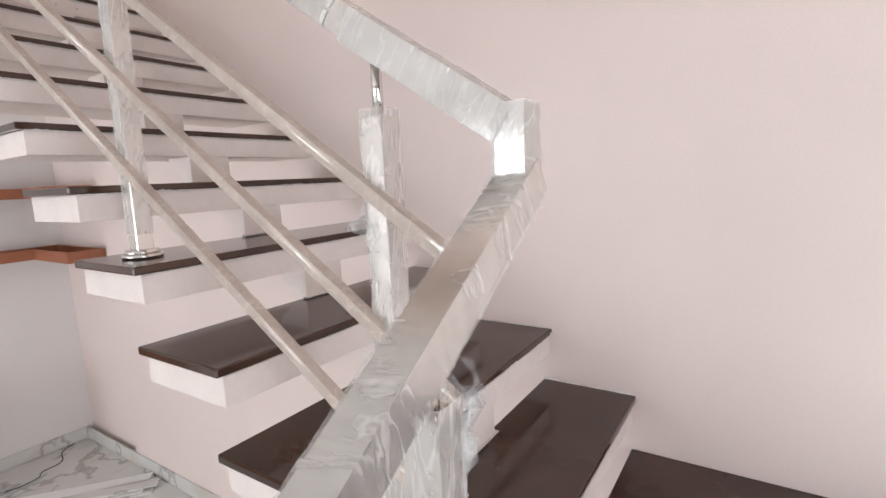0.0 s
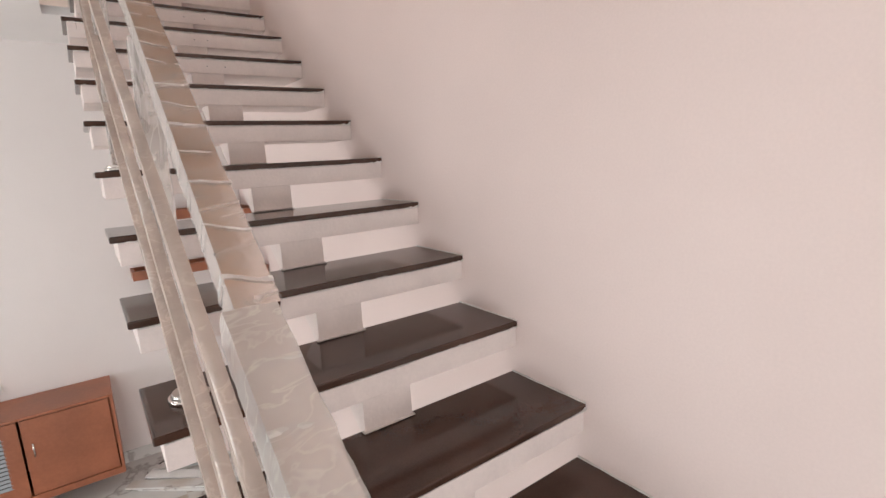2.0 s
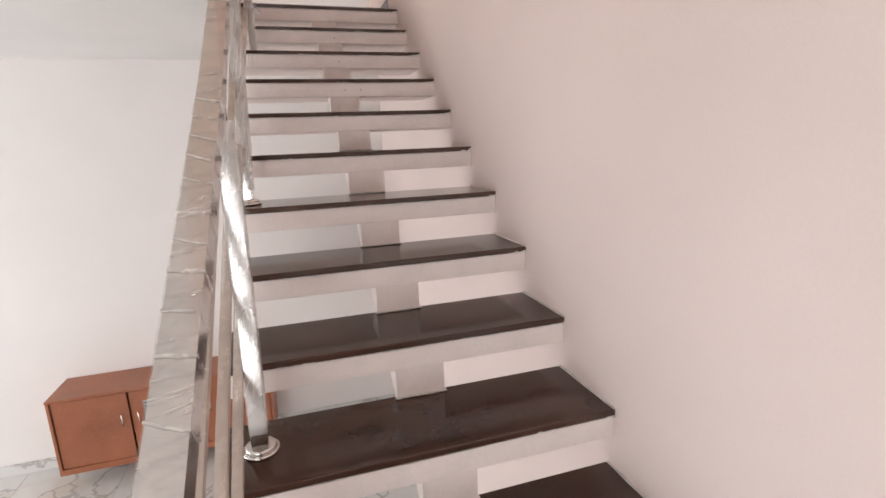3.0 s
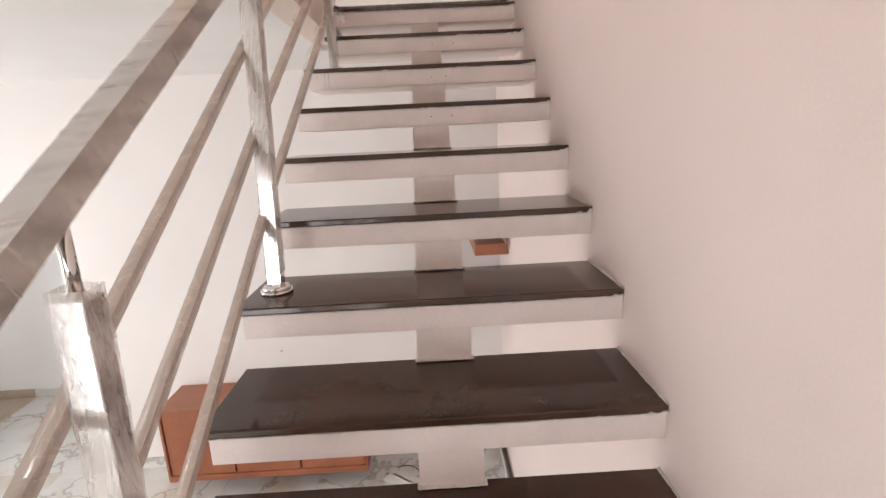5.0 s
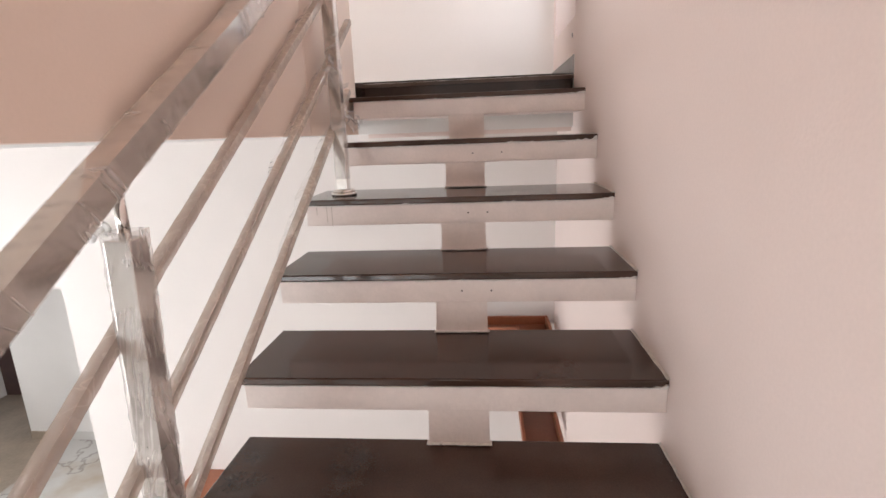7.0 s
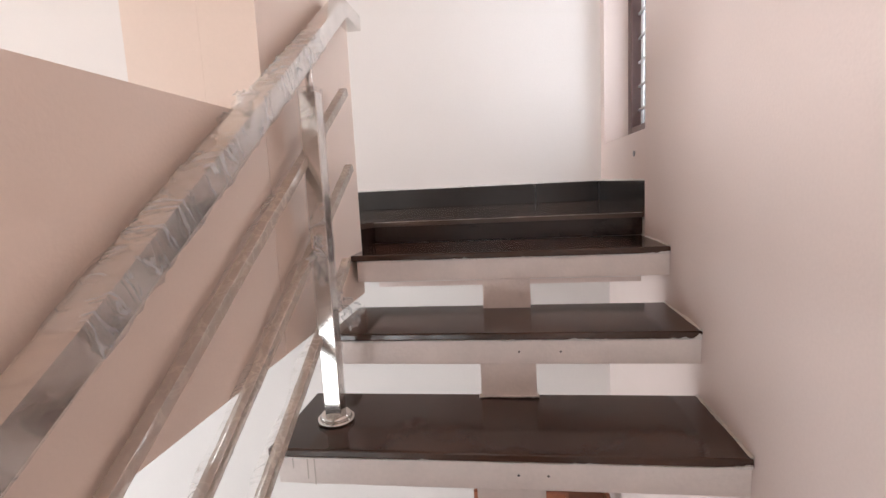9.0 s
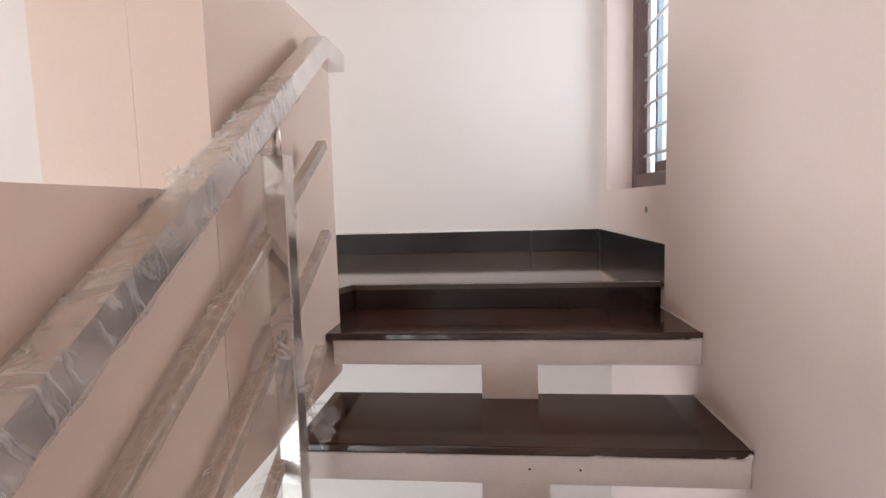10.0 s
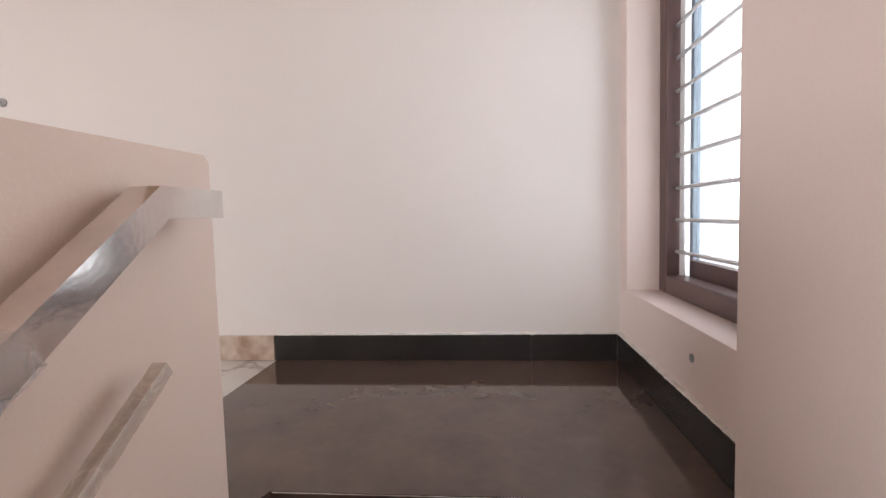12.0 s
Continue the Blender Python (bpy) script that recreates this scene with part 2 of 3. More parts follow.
def prism(bm, outline, axis, a, b):
    """A closed outline of two coordinates, carried from a to b along axis."""
    def at(p, s):
        return {'x': (s, p[0], p[1]), 'y': (p[0], s, p[1]), 'z': (p[0], p[1], s)}[axis]
    lo = [bm.verts.new(at(p, a)) for p in outline]
    hi = [bm.verts.new(at(p, b)) for p in outline]
    n = len(outline)
    bm.faces.new(lo[::-1])
    bm.faces.new(hi)
    for i in range(n):
        bm.faces.new((lo[i], lo[(i + 1) % n], hi[(i + 1) % n], hi[i]))
    return bm


def tube(bm, p0, p1, r, seg=14, r1=None):
    p0, p1 = Vector(p0), Vector(p1)
    d = (p1 - p0).normalized()
    q = d.to_track_quat('Z', 'Y')
    r1 = r if r1 is None else r1
    lo = [bm.verts.new(p0 + q @ Vector((r * math.cos(a), r * math.sin(a), 0))) for a in [2 * math.pi * i / seg for i in range(seg)]]
    hi = [bm.verts.new(p1 + q @ Vector((r1 * math.cos(a), r1 * math.sin(a), 0))) for a in [2 * math.pi * i / seg for i in range(seg)]]
    bm.faces.new(lo[::-1])
    bm.faces.new(hi)
    for i in range(seg):
        f = bm.faces.new((lo[i], lo[(i + 1) % seg], hi[(i + 1) % seg], hi[i]))
        f.smooth = True
    return bm


def part(name, bm, material, parent=None, label="", smooth=False):
    bmesh.ops.recalc_face_normals(bm, faces=bm.faces)
    me = bpy.data.meshes.new(name)
    bm.to_mesh(me)
    bm.free()
    if smooth:
        for p in me.polygons:
            p.use_smooth = True
    me.materials.append(material)
    ob = new(name, me)
    if parent:
        ob.parent = parent
    if label:
        tagged(ob, label)
    return ob


def struct(name, bm, material, label, category):
    return tagged(part(name, bm, material), label, category, kind="structure")


def thing(name, at, label, category, group=""):
    e = new(name)
    e.location = at
    return tagged(e, label, category, group)


def local(e, ob):
    """Keep ob where it is while it hangs under e."""
    ob.parent = e
    ob.matrix_parent_inverse = Matrix.Translation(e.location).inverted()
    return ob


B = bmesh.new


def boxes(*rows, bevel=0.0):
    bm = B()
    for r in rows:
        box(bm, *r, bevel=bevel)
    return bm


# ---------------------------------------------------------------- structure
struct("floor", boxes((-7.2, 0.3, SOUTH, BACK, FLOOR - 0.2, FLOOR - 0.012)), M_MORTAR, "grey mortar bed under the marble floor tiles", "floor")
struct("wall_east", boxes((0, 0.25, SOUTH, 3.58, FLOOR - 0.2, ROOF)), M_WALL, "plain pinkish off-white plastered wall beside the stair", "wall")
WY0, WY1, WZ0, WZ1 = 3.62, 4.53, 2.795, 4.15
struct("wall_east_upper", boxes((0.045, 0.25, 3.58, WY0, FLOOR, ROOF), (0.045, 0.25, WY1, UPBACK + 0.2, FLOOR, ROOF),
       (0.045, 0.25, WY0, WY1, FLOOR, WZ0), (0.045, 0.25, WY0, WY1, WZ1, ROOF)), M_WALL,
       "off-white wall round the stair window", "wall")
DX0, DX1, DZ = -5.7, -3.61, 1.21
struct("wall_north", boxes((-7.2, DX0, BACK, BACK + 0.15, FLOOR, CEIL), (DX1, 0.045, BACK, BACK + 0.15, FLOOR, CEIL),
       (DX0, DX1, BACK, BACK + 0.15, DZ, CEIL)), M_WALL_DAYLIT, "pale pinkish plastered back wall with a doorway", "wall")
struct("wall_north_upper", boxes((-6.0, 0.25, UPBACK, UPBACK + 0.2, CEIL, ROOF)), M_WALL_DAYLIT, "off-white wall behind the upper landing", "wall")
struct("wall_west", boxes((-7.4, -7.2, SOUTH, BACK + 3, FLOOR, CEIL)), M_WHITE, "plain white wall of the room", "wall")
struct("wall_south", boxes((-7.2, 0.25, SOUTH - 0.2, SOUTH, FLOOR - 0.2, ROOF)), M_WHITE, "plain white wall of the room", "wall")
struct("wall_west_upper", boxes((-6.2, -6.0, SOUTH, UPBACK + 0.2, HALL, ROOF)), M_WHITE, "plain white wall of the upper hall", "wall")
struct("ceiling", boxes((-7.2, PX - 0.131, SOUTH, BACK, CEIL, HALL - 0.03),
       (PX - 0.131, 0.045, 3.62, UPBACK, CEIL, HALL - 0.03), (-7.2, PX - 0.131, BACK, UPBACK, CEIL, HALL - 0.03)), M_WHITE,
       "smooth white ceiling slab of the room", "ceiling")
# unseen; its brown dims and warms the light bounced into the stairwell
struct("ceiling_upper", boxes((-6.2, 0.25, SOUTH - 0.2, UPBACK + 0.2, ROOF, ROOF + 0.15)), M_ROOF_BROWN, "unseen brown ceiling over the stairwell, warming the bounced light", "ceiling")
# room beyond the doorway
struct("wall_passage", boxes((-5.86, -3.0, 5.92, 6.07, FLOOR, CEIL)), M_WHITE, "shaded white wall beyond the doorway", "wall")
# dark colour here paints the gloom deeper beyond the doorway
struct("wall_passage_end", boxes((-7.2, -5.85, 6.9, 7.1, FLOOR, CEIL), (-3.0, -2.85, BACK + 0.15, 6.07, FLOOR, CEIL)), M_FRAME_AND_GLOOM, "dark wall standing in for the unlit space beyond the doorway", "wall")
struct("ceiling_passage", boxes((-7.2, -2.85, BACK + 0.15, 7.1, CEIL, CEIL + 0.1)), M_WHITE, "white ceiling beyond the doorway", "ceiling")
struct("floor_passage", boxes((-5.35, -2.85, BACK, 7.1, FLOOR - 0.1, FLOOR)), M_MARBLE, "pale veined marble floor beyond the doorway", "floor")

struct("floor_passage_beige", boxes((-7.2, -5.35, BACK, 7.1, FLOOR - 0.1, FLOOR)), M_BEIGE, "beige floor beyond the doorway", "floor")

struct("skirting_passage", boxes((-5.38, -3.0, 5.906, 5.92, FLOOR, FLOOR + 0.1), bevel=0.0015), M_MARBLE, "veined marble skirting beyond the doorway", "skirting")
struct("skirting_passage_brown", boxes((-5.86, -5.384, 5.906, 5.92, FLOOR, FLOOR + 0.1), bevel=0.0015), M_BEIGE, "beige skirting beyond the doorway", "skirting")

# parapet, pillar and half wall along the stairwell
struct("parapet", boxes((PX - 0.13, PX, SOUTH, 2.7885, CEIL, 2.784)), M_PARAPET,
       "low pinkish plastered parapet along the stairwell", "wall")
struct("wall_return", boxes((PX - 0.31, PX - 0.1305, 2.7893, 2.95, HALL - 0.002, 3.222)), M_PARAPET, "plain pinkish plastered return of the half wall", "wall")
bm = B()
prism(bm, [(2.7893, CEIL + 0.001), (3.43, CEIL + 0.001), (3.43, 3.215), (3.415, 3.228), (2.7893, 3.222)], 'x', PX - 0.13, PX + 0.001)
struct("half_wall", bm, M_PARAPET, "chest-high plastered half wall at the stair head", "wall")

# landings
struct("landing_slab", boxes((-1.0, 0, -1.25, 0.0, -0.2, -0.02)), M_STEP, "painted concrete slab of the quarter landing", "landing")
struct("landing_granite", boxes((-1.02, 0, -1.25, 0.012, -0.02, 0), bevel=0.003), M_GRANITE, "polished black granite floor of the quarter landing", "landing")
bm = B()
prism(bm, [(-1.0, 3.603), (0.045, 3.603), (0.045, UPBACK), (-1.43, UPBACK), (-1.43, 3.433), (-1.06, 3.433)], 'z', HALL - 0.02, HALL)
struct("upper_landing_granite", bm, M_DUSTY, "polished dark granite floor of the upper landing", "landing")
bm = B()
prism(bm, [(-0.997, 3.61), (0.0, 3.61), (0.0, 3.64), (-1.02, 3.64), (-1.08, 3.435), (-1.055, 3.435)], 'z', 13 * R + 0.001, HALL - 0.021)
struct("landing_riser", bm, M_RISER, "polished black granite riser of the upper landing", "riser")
bm = B()
prism(bm, [(-6.0, SOUTH), (PX - 0.12, SOUTH), (PX - 0.131, 3.431), (-1.433, 3.432), (-1.433, UPBACK), (-6.0, UPBACK)], 'z', HALL - 0.028, HALL - 0.002)
struct("upper_floor", bm, M_MARBLE, "pale veined marble floor of the upper hall", "floor")
struct("skirting_upper_back", boxes((-1.438, -0.322, UPBACK - 0.016, UPBACK, HALL, HALL + 0.11), (-0.32, 0.028, UPBACK - 0.016, UPBACK, HALL, HALL + 0.11), bevel=0.0015), M_SKIRT,
       "black granite skirting on the landing's back wall", "skirting")
struct("skirting_upper_side", boxes((0.029, 0.045, 3.603, UPBACK - 0.017, HALL, HALL + 0.11), bevel=0.0015), M_SKIRT, "black granite skirting below the window", "skirting")
struct("skirting_upper_marble", boxes((-6.0, -1.44, UPBACK - 0.014, UPBACK, HALL, HALL + 0.108), bevel=0.0015), M_BROWNMARBLE, "brown-veined marble skirting of the upper hall", "skirting")
struct("skirting_room", boxes((DX1, 0, BACK - 0.012, BACK, FLOOR, FLOOR + 0.1), (-0.012, 0, -1.2, BACK - 0.013, FLOOR, FLOOR + 0.1), bevel=0.0015), M_MARBLE,
       "veined marble skirting round the room", "skirting")

# ---------------------------------------------------------------- staircase
stair = thing("staircase", (-0.5, 1.7, 0), "open-riser white concrete staircase with black granite treads", "staircase")


def ragged_strip(x0, x1, y, z, seed):
    """A thin uneven line of mortar squeezed out below the granite's edge."""
    bm = B()
    n = 240
    prev = None
    for i in range(n + 1):
        x = x0 + (x1 - x0) * i / n
        a = noise.noise((x * 11, seed * 3.1, 0))
        b = noise.noise((x * 60, seed * 1.7, 5))
        c = noise.noise((x * 150, seed * 2.3, 9))
        up = 0.0006 + 0.007 * max(0, a - 0.05) * max(0, b + 0.35) + 0.0016 * max(0, c) + 0.007 * max(0, b - 0.42)
        up += 0.010 * max(0, (x + 0.08) / 0.08) * max(0, 0.5 + b)
        h = 0.002 + 0.005 * max(0, -a) + 0.002 * max(0, c)
        d = 0.0092 + 0.0015 * c + 0.005 * max(0, (x + 0.06) / 0.06)
        cur = [bm.verts.new((x, y + 0.012, z + up)), bm.verts.new((x, y - d, z + up)), bm.verts.new((x, y - d * 0.6, z - h)), bm.verts.new((x, y + 0.012, z - h))]
        if prev:
            for a in range(4):
                bm.faces.new((prev[a], prev[(a + 1) % 4], cur[(a + 1) % 4], cur[a]))
        prev = cur
    bm.faces.new(prev)
    return bm


slabs = []
for k in range(1, 14):
    y, z = (k - 1) * G, k * R
    if k == 13:
        y = 3.29
    x0 = XL if k < 12 else PX + 0.002
    h = 0.07
    bm = B()
    box(bm, x0 + 0.018, -0.0005, y + 0.009, y + TREAD, z - 0.02 - h, z - 0.0205, bevel=0.002)
    step = part("step", bm, M_STEP, None, "white-painted concrete step")
    local(stair, step)
    bm = B()
    box(bm, x0, -0.001, y, y + TREAD + (0.002 if k < 13 else 0.026), z - 0.02, z, bevel=0.004)
    if k == 13:
        box(bm, -1.09, x0 - 0.0003, 3.4345, 3.62, z - 0.02, z)
    slab = part("granite_tread", bm, M_GRANITE, step, "polished black granite tread")
    slabs.append(slab)
    part("mortar_line", ragged_strip(x0 + 0.02, -0.004, y + 0.008, z - 0.0205, k), M_MORTAR, step, "ragged grey mortar line")
    if k < 12:
        part("mortar_patch", ragged_strip(-0.571 - 0.006, -0.42 + 0.006, k * G + 0.010, z + 0.004, k + 30), M_MORTAR, step, "rough mortar patch at the stub's foot")
    if k in (10, 11, 12):
        rnd = random.Random(k)
        for q in range(2):
            sx = rnd.uniform(-0.75, -0.15)
            part("nail_hole", tube(B(), (sx, y + 0.0088, z - 0.055), (sx, y + 0.0082, z - 0.055), 0.0028, 8), M_DARK, step, "tiny dark hole")
    if k == 11:
        for sx, ln in ((-0.965, 0.055), (-0.948, 0.07), (-1.0, 0.03)):
            part("drip_stain", boxes((sx, sx + 0.0025, y + 0.0083, y + 0.0088, z - 0.022 - ln, z - 0.022)), M_DRIP, step, "thin grey drip stain")

# stubs that carry each step on the one below, cut back along the stair's slope
CX0, CX1 = -0.571, -0.42
for k in range(1, 14):
    y = (k - 1) * G + 0.012 if k < 13 else 3.302
    z0, z1 = (k - 1) * R - 0.004, k * R - 0.0885
    outline = [(y, z0), (y, z1), (y + 0.145, z1), (y + 0.115, z1 - 0.035), (y + 0.030, z0)]
    local(stair, part("riser_stub", prism(B(), outline, 'x', CX0, CX1), M_STEP, None, "white-painted concrete stub between two steps"))
# under the top step the landing beam closes the view
end_beam = part("landing_beam", boxes((PX + 0.002, -0.0005, 3.625, 3.8, CEIL - 0.02, HALL - 0.032)), M_WALL, None, "pinkish plastered beam under the landing")
local(stair, end_beam)

# lower flight, climbing to the quarter landing
LOWR = -FLOOR / 6
lower = thing("lower_staircase", (-1.6, -0.6, FLOOR), "lower flight of concrete steps with black granite treads", "staircase")
for j in range(1, 6):
    x1 = -1.02 - (j - 1) * G
    z = -j * LOWR
    s = part("step", boxes((x1 - TREAD + 0.01, x1, -1.24, -0.02, z - 0.09, z - 0.0205)), M_STEP, None, "white-painted concrete step")
    local(lower, s)
    part("granite_tread", boxes((x1 - TREAD, x1 + 0.002, -1.25, 0.0, z - 0.02, z), bevel=0.004), M_GRANITE, s, "polished black granite tread")
bm = B()
prism(bm, [(-1.021, -0.02), (-1.021, -0.35), (-2.35, FLOOR), (-2.66, FLOOR), (-2.40, FLOOR + 0.06)], 'y', -0.7, -0.55)
local(lower, part("centre_beam", bm, M_STEP, None, "white-painted concrete centre beam"))

# ---------------------------------------------------------------- railing
def rail_z(y):
    return 0.993 + SLOPE * (y + 0.05)      # top of the handrail


HS = 0.024         # half side of the lower handrail's tube
HSU = 0.0222       # half side of the long handrail's tube
railing = thing("railing", (RAILX, 1.5, 0), "stainless steel stair railing wrapped in clear plastic film", "railing")


def square_sweep(bm, pts, hs, side):
    """A square tube along pts; side: the level vector across it at each point."""
    prev = None
    n = len(pts)
    for i, p in enumerate(pts):
        p = Vector(p)
        a = (Vector(pts[i]) - Vector(pts[i - 1])).normalized() if i else None
        b = (Vector(pts[i + 1]) - Vector(pts[i])).normalized() if i < n - 1 else None
        d = ((a or b) + (b or a)).normalized()
        s = Vector(side).normalized()
        u = s.cross(d).normalized()
        k = 1.0
        if a and b:
            k = 1 / max(0.5, math.cos(a.angle(b) / 2))
        cur = [bm.verts.new(p + s * hs * sx + u * hs * k * sz) for sx, sz in ((-1, -1), (1, -1), (1, 1), (-1, 1))]
        if prev:
            for q in range(4):
                bm.faces.new((prev[q], prev[(q + 1) % 4], cur[(q + 1) % 4], cur[q]))
        else:
            bm.faces.new(cur[::-1])
        prev = cur
    bm.faces.new(prev)
    return bm


def film_sleeve(bm, p0, p1, hw, seed, band=0.085, swell=0.004, hh=None, ring=24, step=0.012):
    """Crumpled film wound in overlapping bands round a square bar from p0 to p1."""
    p0, p1 = Vector(p0), Vector(p1)
    hh = hh or hw
    d = p1 - p0
    L = d.length
    d.normalize()
    s = Vector((0, 0, 1)).cross(d)
    if s.length < 0.1:
        s = Vector((1, 0, 0))
    s.normalize()
    u = d.cross(s)
    n = max(4, int(L / step))
    prev = None
    for i in range(n + 1):
        t = L * i / n
        cur = []
        for j in range(ring):
            a = 2 * math.pi * j / ring
            ca, sa = math.cos(a), math.sin(a)
            m = max(abs(ca), abs(sa))
            ph = (t + 0.028 * ca + 0.02 * sa + seed) / band
            lap = (ph % 1.0)
            w = swell * 0.35 + swell * 0.35 * lap ** 2 * (1 if lap < 0.9 else (1 - lap) * 10) + swell * 0.9 * noise.noise((t * 26 + seed, ca * 1.6, sa * 1.6)) + swell * 0.8 * noise.noise((t * 62 + 1.4 * ca, ca * 1.3 + seed, sa * 1.3)) + swell * 0.9 * (1 - abs(noise.noise((t * 34 + 0.9 * ca, ca * 0.8 + seed, sa * 0.8)))) ** 9
            cur.append(bm.verts.new(p0 + d * t + s * (ca / m * hw + ca * (0.0015 + max(w, 0))) + u * (sa / m * hh + sa * (0.0015 + max(w, 0)))))
        if prev:
            for j in range(ring):
                f = bm.faces.new((prev[j], prev[(j + 1) % ring], cur[(j + 1) % ring], cur[j]))
                f.smooth = True
                if j % (ring // 4) == ring // 8 and swell < 0.0021:
                    bm.edges.get((prev[j], cur[j])).smooth = False      # crisp along the bar's corners
        prev = cur
    return bm


def film_flap(p0, p1, width, seed):
    """A loose edge of film that hangs beside a bar from p0 to p1."""
    p0, p1 = Vector(p0), Vector(p1)
    bm = B()
    n, m = int((p1 - p0).length / 0.012), 5
    prev = None
    for i in range(n + 1):
        q = p0.lerp(p1, i / n)
        w = width * min(1, 6 * i / n, 6 * (1 - i / n)) * (0.55 + 0.9 * abs(noise.noise((i * 0.13, seed, 0)))) + 0.002
        cur = []
        for j in range(m + 1):
            u = j / m
            wave = noise.noise((i * 0.35, u * 2.0, seed)) * 0.006 * u
            cur.append(bm.verts.new(q + Vector((-0.008 - w * u + wave, 0, 0.012 - 0.3 * w * u * u + wave))))
        if prev:
            for j in range(m):
                bm.faces.new((prev[j], prev[j + 1], cur[j + 1], cur[j])).smooth = True
        prev = cur
    return bm


def along(y, knots):
    for (a, u), (b, v) in zip(knots, knots[1:]):
        if y <= b:
            return u + (v - u) * max(0, y - a) / (b - a)
    return knots[-1][1]


def rail_x(y):
    """The handrail's axis: the lowest piece stands further out than the long one."""
    if y < 0.2:
        return RAILX
    return along(y, ((0.2, -0.970), (0.9, -0.952), (1.8, -0.957), (2.2, -0.946)))


def bar_point(y, dz):
    """A point of a bar, dz below the handrail's axis; the bars stand a little off it."""
    x = -0.985 + 0.035 * max(0, y - 1.9) / 1.3
    return (x, y, rail_z(y) - 0.0305 + dz)


def rail_point(y, dz=0.0):
    sag = along(y, ((0.2, 0.001), (0.9, 0.0205), (1.8, 0.003), (2.2, 0.0))) if y >= 0.2 else 0.0
    return (rail_x(y), y, rail_z(y) + sag - HS / math.cos(math.atan(SLOPE)) + dz)


LOWY = -0.052
YB = 3.19
hand = B()
square_sweep(hand, [rail_point(0.2), rail_point(0.9), rail_point(1.8), rail_point(2.2), rail_point(YB), (rail_x(YB), 3.335, rail_point(YB)[2])], HSU, (1, 0, 0))
square_sweep(hand, [rail_point(LOWY), rail_point(0.199)], HS, (1, 0, 0))
handrail = part("handrail", hand, M_STEEL, None, "square stainless steel handrail")
local(railing, handrail)
for a, b, sw, fm in ((LOWY, 0.199, 0.0014, M_FILM_WRAP), (0.2, 0.9, 0.0007, M_FILM), (0.9, 1.8, 0.0007, M_FILM), (1.8, 2.2, 0.0012, M_FILM), (2.2, 2.98, 0.0036, M_FILM_LOOSE)):
    part("film", film_sleeve(B(), rail_point(a), rail_point(b), HS if a < 0.2 else HSU, 0.3 + a, swell=sw), fm, handrail, "crumpled clear plastic film")


part("film_flap", film_flap(rail_point(2.15, 0.01), rail_point(2.8, 0.01), 0.06, 3.5), M_FILM_FLAP, handrail, "loose hanging edge of plastic film")


def film_seams(p0, p1, hs, pitch, seed):
    """The doubled edges of the wound film: thin skewed rings round a square bar."""
    p0, p1 = Vector(p0), Vector(p1)
    d = (p1 - p0).normalized()
    L = (p1 - p0).length
    s = Vector((0, 0, 1)).cross(d).normalized()
    u = d.cross(s)
    rnd = random.Random(seed)
    t = pitch * 0.6
    rings = []
    while t < L - 0.03:
        bm = B()
        skew, wide, cut = rnd.uniform(0.003, 0.014), rnd.uniform(0.004, 0.010), rnd.randrange(16)
        prev = None
        for j in range(33):
            a = 2 * math.pi * j / 32
            ca, sa = math.cos(a), math.sin(a)
            m = max(abs(ca), abs(sa))
            r = hs + 0.0017 + 0.0006 * noise.noise((t * 40, ca * 2, sa * 2))
            w = wide * (0.6 + 0.8 * abs(noise.noise((t * 9 + seed, ca * 1.5, sa * 1.5))))
            q = p0 + d * (t + skew * ca - skew * 0.5 * sa + 0.002 * noise.noise((t * 50, ca * 3, sa * 3))) + s * (ca / m * r) + u * (sa / m * r)
            cur = (bm.verts.new(q - d * w / 2), bm.verts.new(q + (s * ca + u * sa) * 0.0003), bm.verts.new(q + d * w / 2))
            if prev and j // 2 != cut:
                bm.faces.new((prev[0], prev[1], cur[1], cur[0]))
                bm.faces.new((prev[1], prev[2], cur[2], cur[1]))
            prev = cur
        rings.append(bm)
        t += pitch * rnd.uniform(0.75, 1.25)
    return rings


for a, b, h, seed in ((LOWY, 0.199, HS, 8), (0.2, 0.9, HSU, 5)):
    for ring in film_seams(rail_point(a), rail_point(b), h, 0.07, seed):
        part("film_seam", ring, M_SEAM, handrail, "whitish doubled edge of the wound film")
ztop = rail_point(LOWY)[2]
ZD = ztop - 0.075
drop = part("corner_piece", boxes((RAILX - HS + 0.001, RAILX + HS - 0.004, LOWY - HS - 0.008, LOWY + HS - 0.01, ZD - 0.02, ztop + 0.026), bevel=0.003), M_STEEL, None, "square steel corner piece")
local(railing, drop)
film = B()
film_sleeve(film, (RAILX - 0.002, LOWY - 0.009, ZD - 0.03), (RAILX - 0.002, LOWY - 0.009, ztop + 0.027), HS - 0.002, 1.3, swell=0.001)
part("film", film, M_FILM_WRAP, drop, "crumpled clear plastic film")
LOWS = 0.63


def low_point(x):
    return (x, LOWY - 0.011, ZD + LOWS * (x - RAILX))


lowrail = part("lower_handrail", square_sweep(B(), [low_point(RAILX + 0.02), low_point(-2.2)], HS, (0, 1, 0)), M_STEEL, None, "square stainless steel handrail of the lower flight")
local(railing, lowrail)
film = B()
film_sleeve(film, low_point(-2.2), low_point(RAILX + 0.01), HS, 2.1, swell=0.002)
part("film", film, M_FILM_LOW, lowrail, "crumpled clear plastic film")


